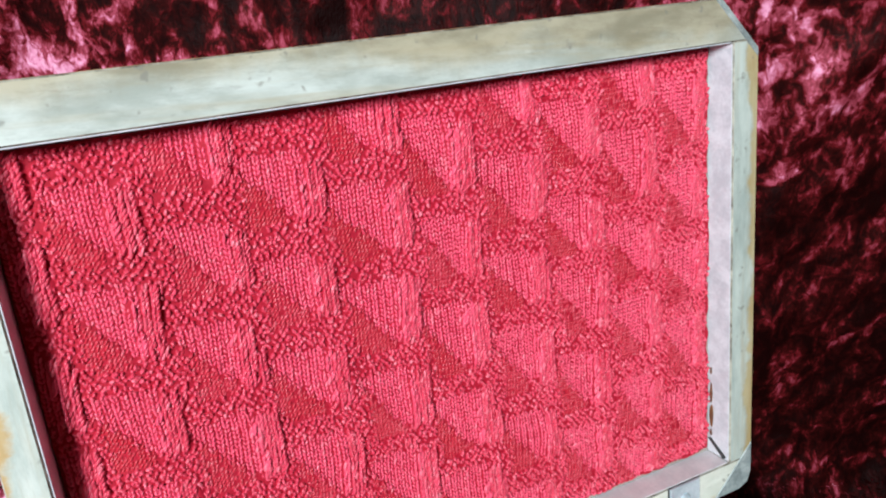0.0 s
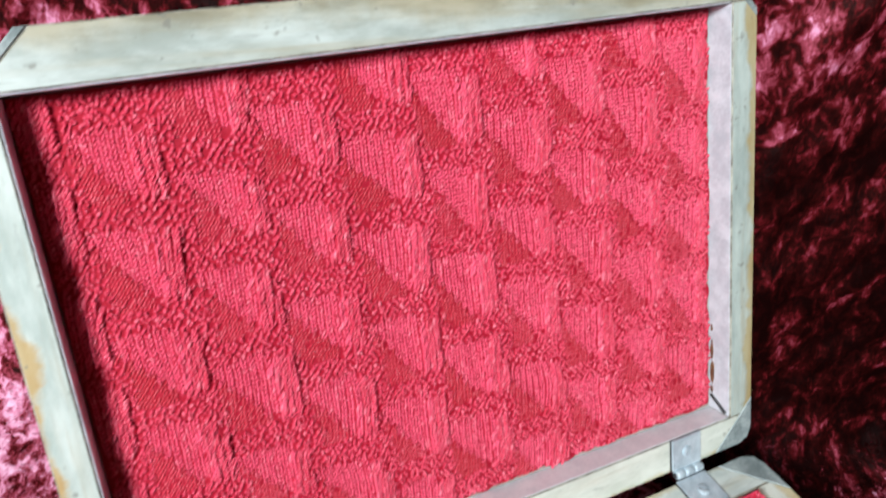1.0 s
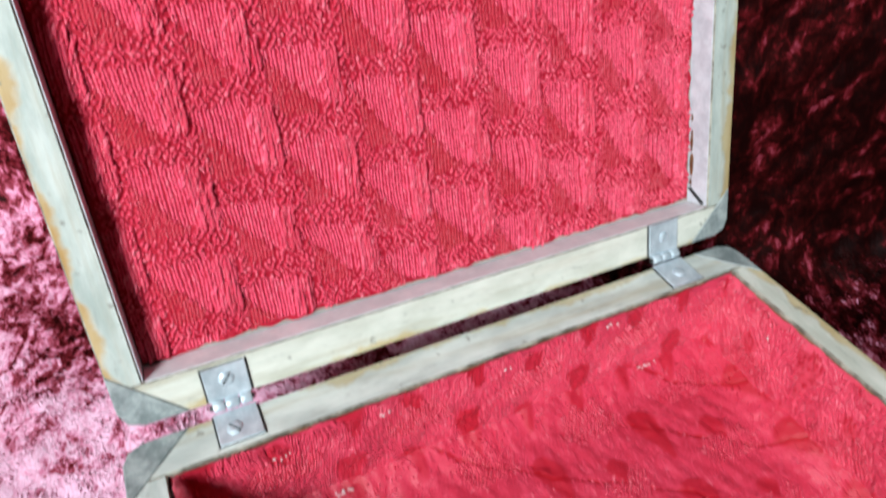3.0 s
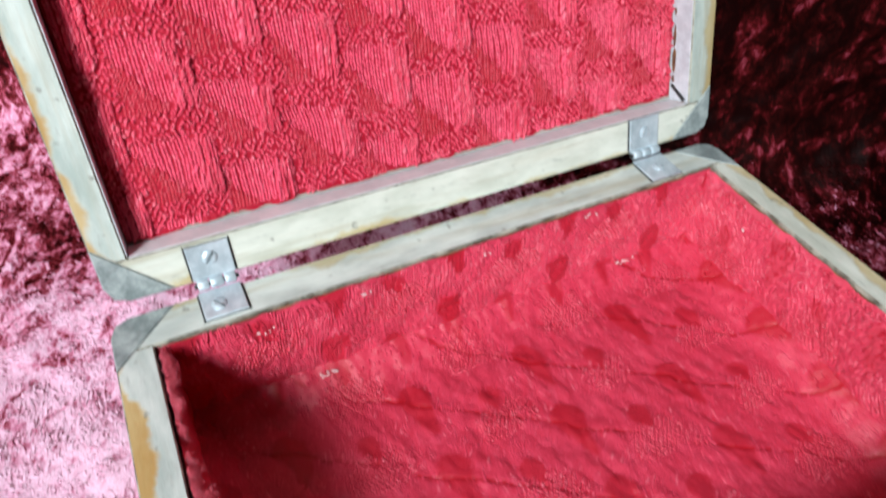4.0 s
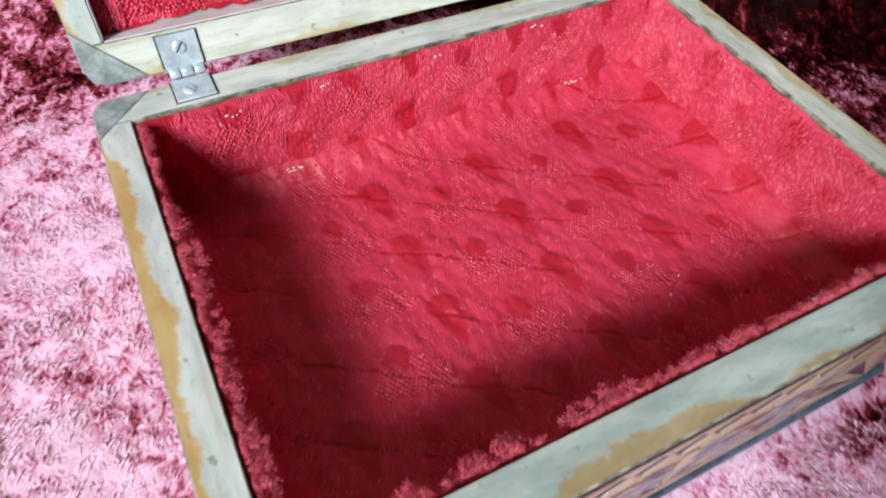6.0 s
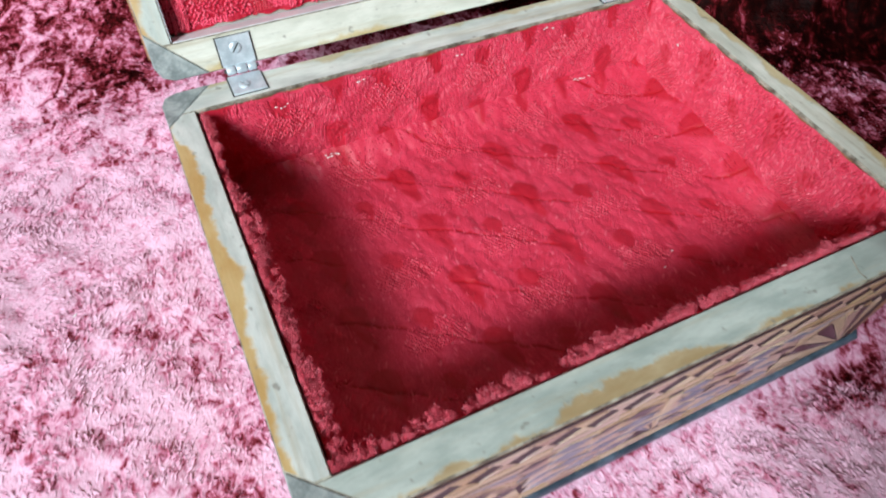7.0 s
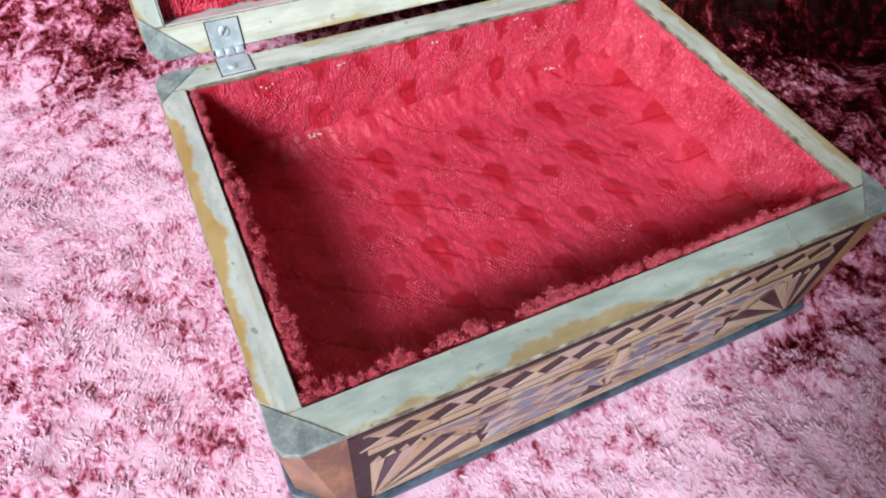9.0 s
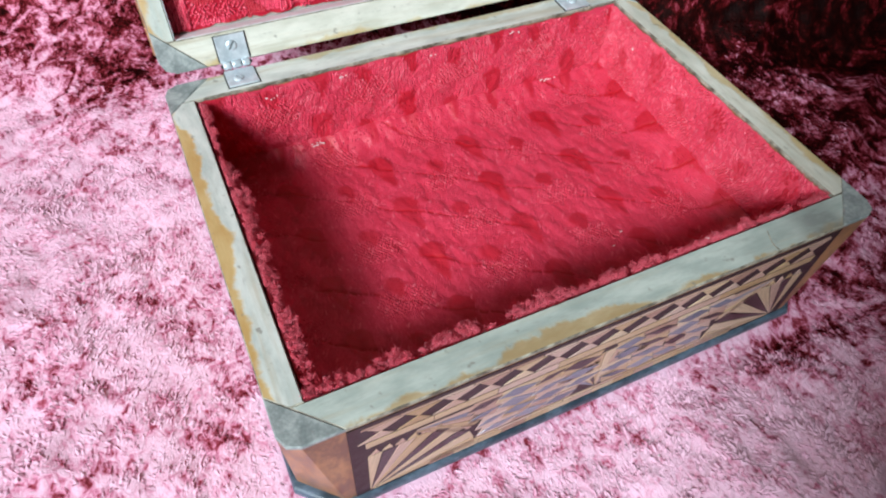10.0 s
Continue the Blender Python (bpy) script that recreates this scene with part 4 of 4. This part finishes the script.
def hinge(x, turns, w, back, top, aside):
    h = new("hinge")
    h.parent = box
    h.location = (x, 0, 0)
    tagged(h, "small dull steel butt hinge with slotted screws")
    part("box_leaf", slab([(-w, back), (w, back), (w, 0.1562), (-w, 0.1562)], 0.0002, 0.0010, 0.0002), STEEL, h)
    up = part("lid_leaf", slab([(-w, -0.0124), (w, -0.0124), (w, top), (-w, top)], 0.0002, 0.0010, 0.0002), STEEL, h)
    up.matrix_local = LID
    e = 0.0006
    # thin black slabs stand in for the shadow line round each leaf
    part("recess", slab([(-w - e, back - 0.0002), (w + e, back - 0.0002), (w + e, 0.1560), (-w - e, 0.1560)], 0.00005, 0.0003, 0.00005), BLACK, h, "black slab that draws the shaded gap round the hinge leaf")
    gap = part("recess", slab([(-w - e, -0.0122), (w + e, -0.0122), (w + e, top + 0.0002), (-w - e, top + 0.0002)], 0.00005, 0.0003, 0.00005), BLACK, h, "black slab that draws the shaded gap round the hinge leaf")
    gap.matrix_local = LID
    for x0, x1 in ((-w, -0.0026), (-0.0022, 0.0022), (0.0026, w)):
        part("knuckle", barrel(x0 * 0.9, x1 * 0.9, AX_Y, AX_Z, 0.0017), STEEL, h, smooth=True)
    part("pin", barrel(-w - 0.0003, w + 0.0003, AX_Y, AX_Z, 0.0008, 10), BLACK, h)
    screw(h, pose(aside, 0.1496, 0.0010), turns[0])
    screw(h, LID @ pose(0, -0.0058, 0.0010), turns[1])


hinge(0.0214, (-52, 50), 0.0063, 0.1450, -0.0014, -0.0014)
hinge(0.1860, (-35, 62), 0.0068, 0.1437, 0.0002, 0.0)


# ---- straw inlay on the front ----
PX0, PX1, PZ0, PZ1 = 0.0078, 0.1995, -0.0565, -0.0020


def front_axes(x, z, out):
    k = (z - PZ1) / (PZ0 - PZ1)
    return (x, OY0 + 0.0007 * k - 0.0001 - out, z)


panel = part("front_panel", slab([(PX0, PZ0), (PX1, PZ0), (PX1, PZ1), (PX0, PZ1)], -0.0006, 0.00025, 0.0001, axes=front_axes), DARK, box, "straw marquetry front with fans and lozenges")


def straw(pts, mat, proud=0.0):
    pts = [(PX0 + a / 1000, PZ0 + b / 1000) for a, b in pts]
    e = Vector(pts[1]) - Vector(pts[0])
    e.normalize()
    uv = lambda x, y: (x * e.x + y * e.y, -x * e.y + y * e.x)
    part("straw_piece", slab(pts, 0.0002, 0.00042 + proud, 0.00010, uv, front_axes), mat, panel)


rng = random.Random(5)
LEN, HIGH = (PX1 - PX0) * 1000, (PZ1 - PZ0) * 1000
# a row of long dark lozenges, left free between straw triangles, under a narrow line
n = 15
w = (LEN - 8) / n
b0, b1 = HIGH - 12.0, HIGH - 3.6
m = (b0 + b1) / 2
for i in range(n):
    a = 4 + i * w
    for z0, z1, lean in ((b0, m - 0.1, -1.0), (b1, m + 0.1, 1.0)):
        pts = [(a + 0.3 + 1.6 * lean, z0), (a + w - 0.3 + 1.6 * lean, z0), (a + w * 0.5 + 0.35, z1), (a + w * 0.5 - 0.35, z1)]
        straw(pts if z1 > z0 else pts[::-1], (TAN, GOLD, TAN)[i % 3])
    straw([(a + 0.2, b1 + 0.5), (a + w - 0.2, b1 + 0.5), (a + w - 0.2, b1 + 1.5), (a + 0.2, b1 + 1.5)], TAN)
# line below the band, and the border strips above the moulding
for b0, b1, k in ((HIGH - 16.6, HIGH - 12.9, 8), (0.6, 4.0, 14), (4.6, 6.4, 10)):
    for i in range(k):
        e = 5.0 if b0 > 10 else 27.0
        a0, a1 = e + (LEN - 2 * e) * i / k + 0.15, e + (LEN - 2 * e) * (i + 1) / k - 0.15
        straw([(a0, b0), (a1, b0), (a1, b1), (a0, b1)], GOLD if (i + int(b0)) % 3 else TAN)
F0, F1 = 7.2, HIGH - 17.4


def fan(cx, cz, r, w0, w1, n, mats):
    for i in range(n):
        a, b = math.radians(w0 + (w1 - w0) * i / n), math.radians(w0 + (w1 - w0) * (i + 0.92) / n)

        def hit(w):
            x, z = math.cos(w), math.sin(w)
            k = r
            if z > 1e-6:
                k = min(k, ((F1 if r < 30 else F1 - 6.5) - cz) / z)
            if x < -1e-6:
                k = min(k, (0.5 - cx) / x)
            if x > 1e-6:
                k = min(k, (LEN - 0.5 - cx) / x)
            return cx + x * k, cz + z * k
        c0, c1 = hit(a), hit(b)
        k = 0.03
        straw([(cx + (c0[0] - cx) * k, cz + (c0[1] - cz) * k), c0, c1, (cx + (c1[0] - cx) * k, cz + (c1[1] - cz) * k)], mats[i % len(mats)])


fan(5.0, 0.9, 40, 3, 90, 9, (GOLD, GOLD, BROWN, GOLD, BROWN, GOLD, TAN, BROWN, GOLD))
fan(LEN - 5.0, 0.9, 40, 90, 177, 9, (GOLD, BROWN, TAN, GOLD, BROWN, GOLD, BROWN, GOLD, GOLD))
fan(LEN / 2, F0, 27, 40, 140, 9, (BROWN, TAN, SLATE, TAN, GOLD, GOLD, BROWN, GOLD, SLATE))
# a short zigzag over each corner fan
for side in (0, 1):
    for i in range(6):
        x = 5.6 + i * 4.4
        pts = [(x, F1 - 6.0), (x + 3.9, F1 - 6.0), (x + 2.8, F1 - 2.6)]
        straw(pts if side == 0 else [(LEN - q, z) for q, z in pts][::-1], (TAN, GOLD)[i % 2])
# between the fans, long blades that spread from under the lozenges: streaks of straw in three lengths
for side in (0, 1):
    cx, cz, n = 20.0, F1 - 1.0, 5

    def end(w, lim):
        k = lim / math.cos(w)
        if math.sin(w) < -1e-6:
            k = min(k, (F0 + 0.2 - cz) / math.sin(w))
        return k

    for i in range(n):
        w0, w1 = (math.radians(-44 + 44 * (i + q) / n) for q in (0.04, 0.92))
        far = [min(end(w, 60), rng.uniform(22, 30)) for w in (w0, w1)]
        pts = [(cx + math.cos(w) * k, cz + math.sin(w) * k) for w, k in ((w0, 2.0), (w0, far[0]), (w1, far[1]), (w1, 2.0))]
        straw(pts if side == 0 else [(LEN - x, z) for x, z in pts][::-1], (TAN, GOLD, TAN, SLATE, TAN)[i])

    # then layered waves: tan bands set with dark and slate pointed leaves
    high = (F1 - F0) / 4
    for row in range(4):
        z = F0 + high * row
        x = 38.0 + 2.4 * (3 - row) + 1.5 * (row % 2)
        while x < LEN / 2 - 13:
            ln = rng.uniform(10.0, 15.0)
            wave = [1.1 * math.sin(0.22 * (x + ln * f) + 1.3 * row) for f in (0, 1)]
            low, top = max(F0 + 0.1, z + min(wave) + 0.5), min(F1, z + high + max(wave))
            band = [(x, low), (x + ln - 0.3, low), (x + ln + 2.2, top - 0.2), (x + 2.5, top - 0.2)]
            leaf = [(x + 0.5, z + wave[0] + 0.35 * high), (x + 0.62 * ln, z + wave[1] + 0.12 * high), (x + ln + 2.0, z + wave[1] + 0.62 * high), (x + 0.45 * ln, z + wave[0] + 0.80 * high)]
            leaf = [(q, min(max(r, F0 + 0.1), F1)) for q, r in leaf]
            tone = (TAN, GOLD, TAN)[rng.randrange(3)]
            dark = (SLATE, SLATE, SLATE, BROWN, SLATE)[(row + rng.randrange(3)) % 5]
            for pts, mat, up in ((band, tone, 0.0), (leaf, dark, 0.00012)):
                straw(pts if side == 0 else [(LEN - q, r) for q, r in pts][::-1], mat, up + 0.00002 * (row % 2))
            x += ln

# stains on the paper in the lid, and lint on the velvet
rng = random.Random(21)
for v0, v1, wide in ((0.011, 0.021, 0.0013), (0.021, 0.030, 0.0009), (0.033, 0.036, 0.0007), (0.0075, 0.0105, 0.0008)):
    pts = []
    for k in range(12):
        w = 2 * math.pi * k / 12
        r = rng.uniform(0.6, 1.0)
        pts.append((-0.0090 + wide * (0.5 + 0.9 * r * math.cos(w)), (v0 + v1) / 2 + (v1 - v0) / 2 * (0.8 + 0.2 * r) * math.sin(w)))
    part("glue_stain", slab(pts, 0.0, 0.0002, 0.00005, axes=lambda a, b, o: (LI[1] - 0.0004 - o, b, a)), STAIN, lid, "brown glue stain on the paper")
part("paper_tear", slab([(-0.0098, 0.0062), (-0.0086, 0.0070), (-0.0012, 0.0018), (-0.0024, 0.0006)], 0.0, 0.0004, 0.0001, axes=lambda a, b, o: (LI[1] - 0.0005 - o, b, a)), BLACK, lid, "dark torn edge of the paper")
for x, y, w in ((-0.067, 0.119, 0.0022), (-0.11, 0.06, 0.0012), (0.115, -0.046, 0.001)):
    bm = bmesh.new()
    bmesh.ops.create_icosphere(bm, subdivisions=1, radius=0.0005, matrix=Matrix.Translation((x, y, -0.0600)) @ pose(0, 0, 0, 0, 0, 40) @ Matrix.Diagonal((w / 0.0009, 0.8, 0.7, 1)))
    tagged(part("lint_fleck", bm, GLUE, None, "tiny white lint fleck caught on the velvet"), category="lint", group="lint on the cloth")

# a fine curved crack in the lacquer of the front rim
crack = [(0.1709, -0.0063), (0.1696, -0.0089), (0.1686, -0.0113), (0.1684, -0.0132), (0.1688, -0.0148)]
for (x0, y0), (x1, y1) in zip(crack, crack[1:]):
    d = Vector((x1 - x0, y1 - y0)).normalized() * 0.00022
    part("crack", slab([(x0 - d.y, y0 + d.x), (x0 + d.y, y0 - d.x), (x1 + d.y, y1 - d.x), (x1 - d.y, y1 + d.x)], -0.0002, 0.00012, 0.00003), GRIME, box, "fine dark crack in the lacquer")
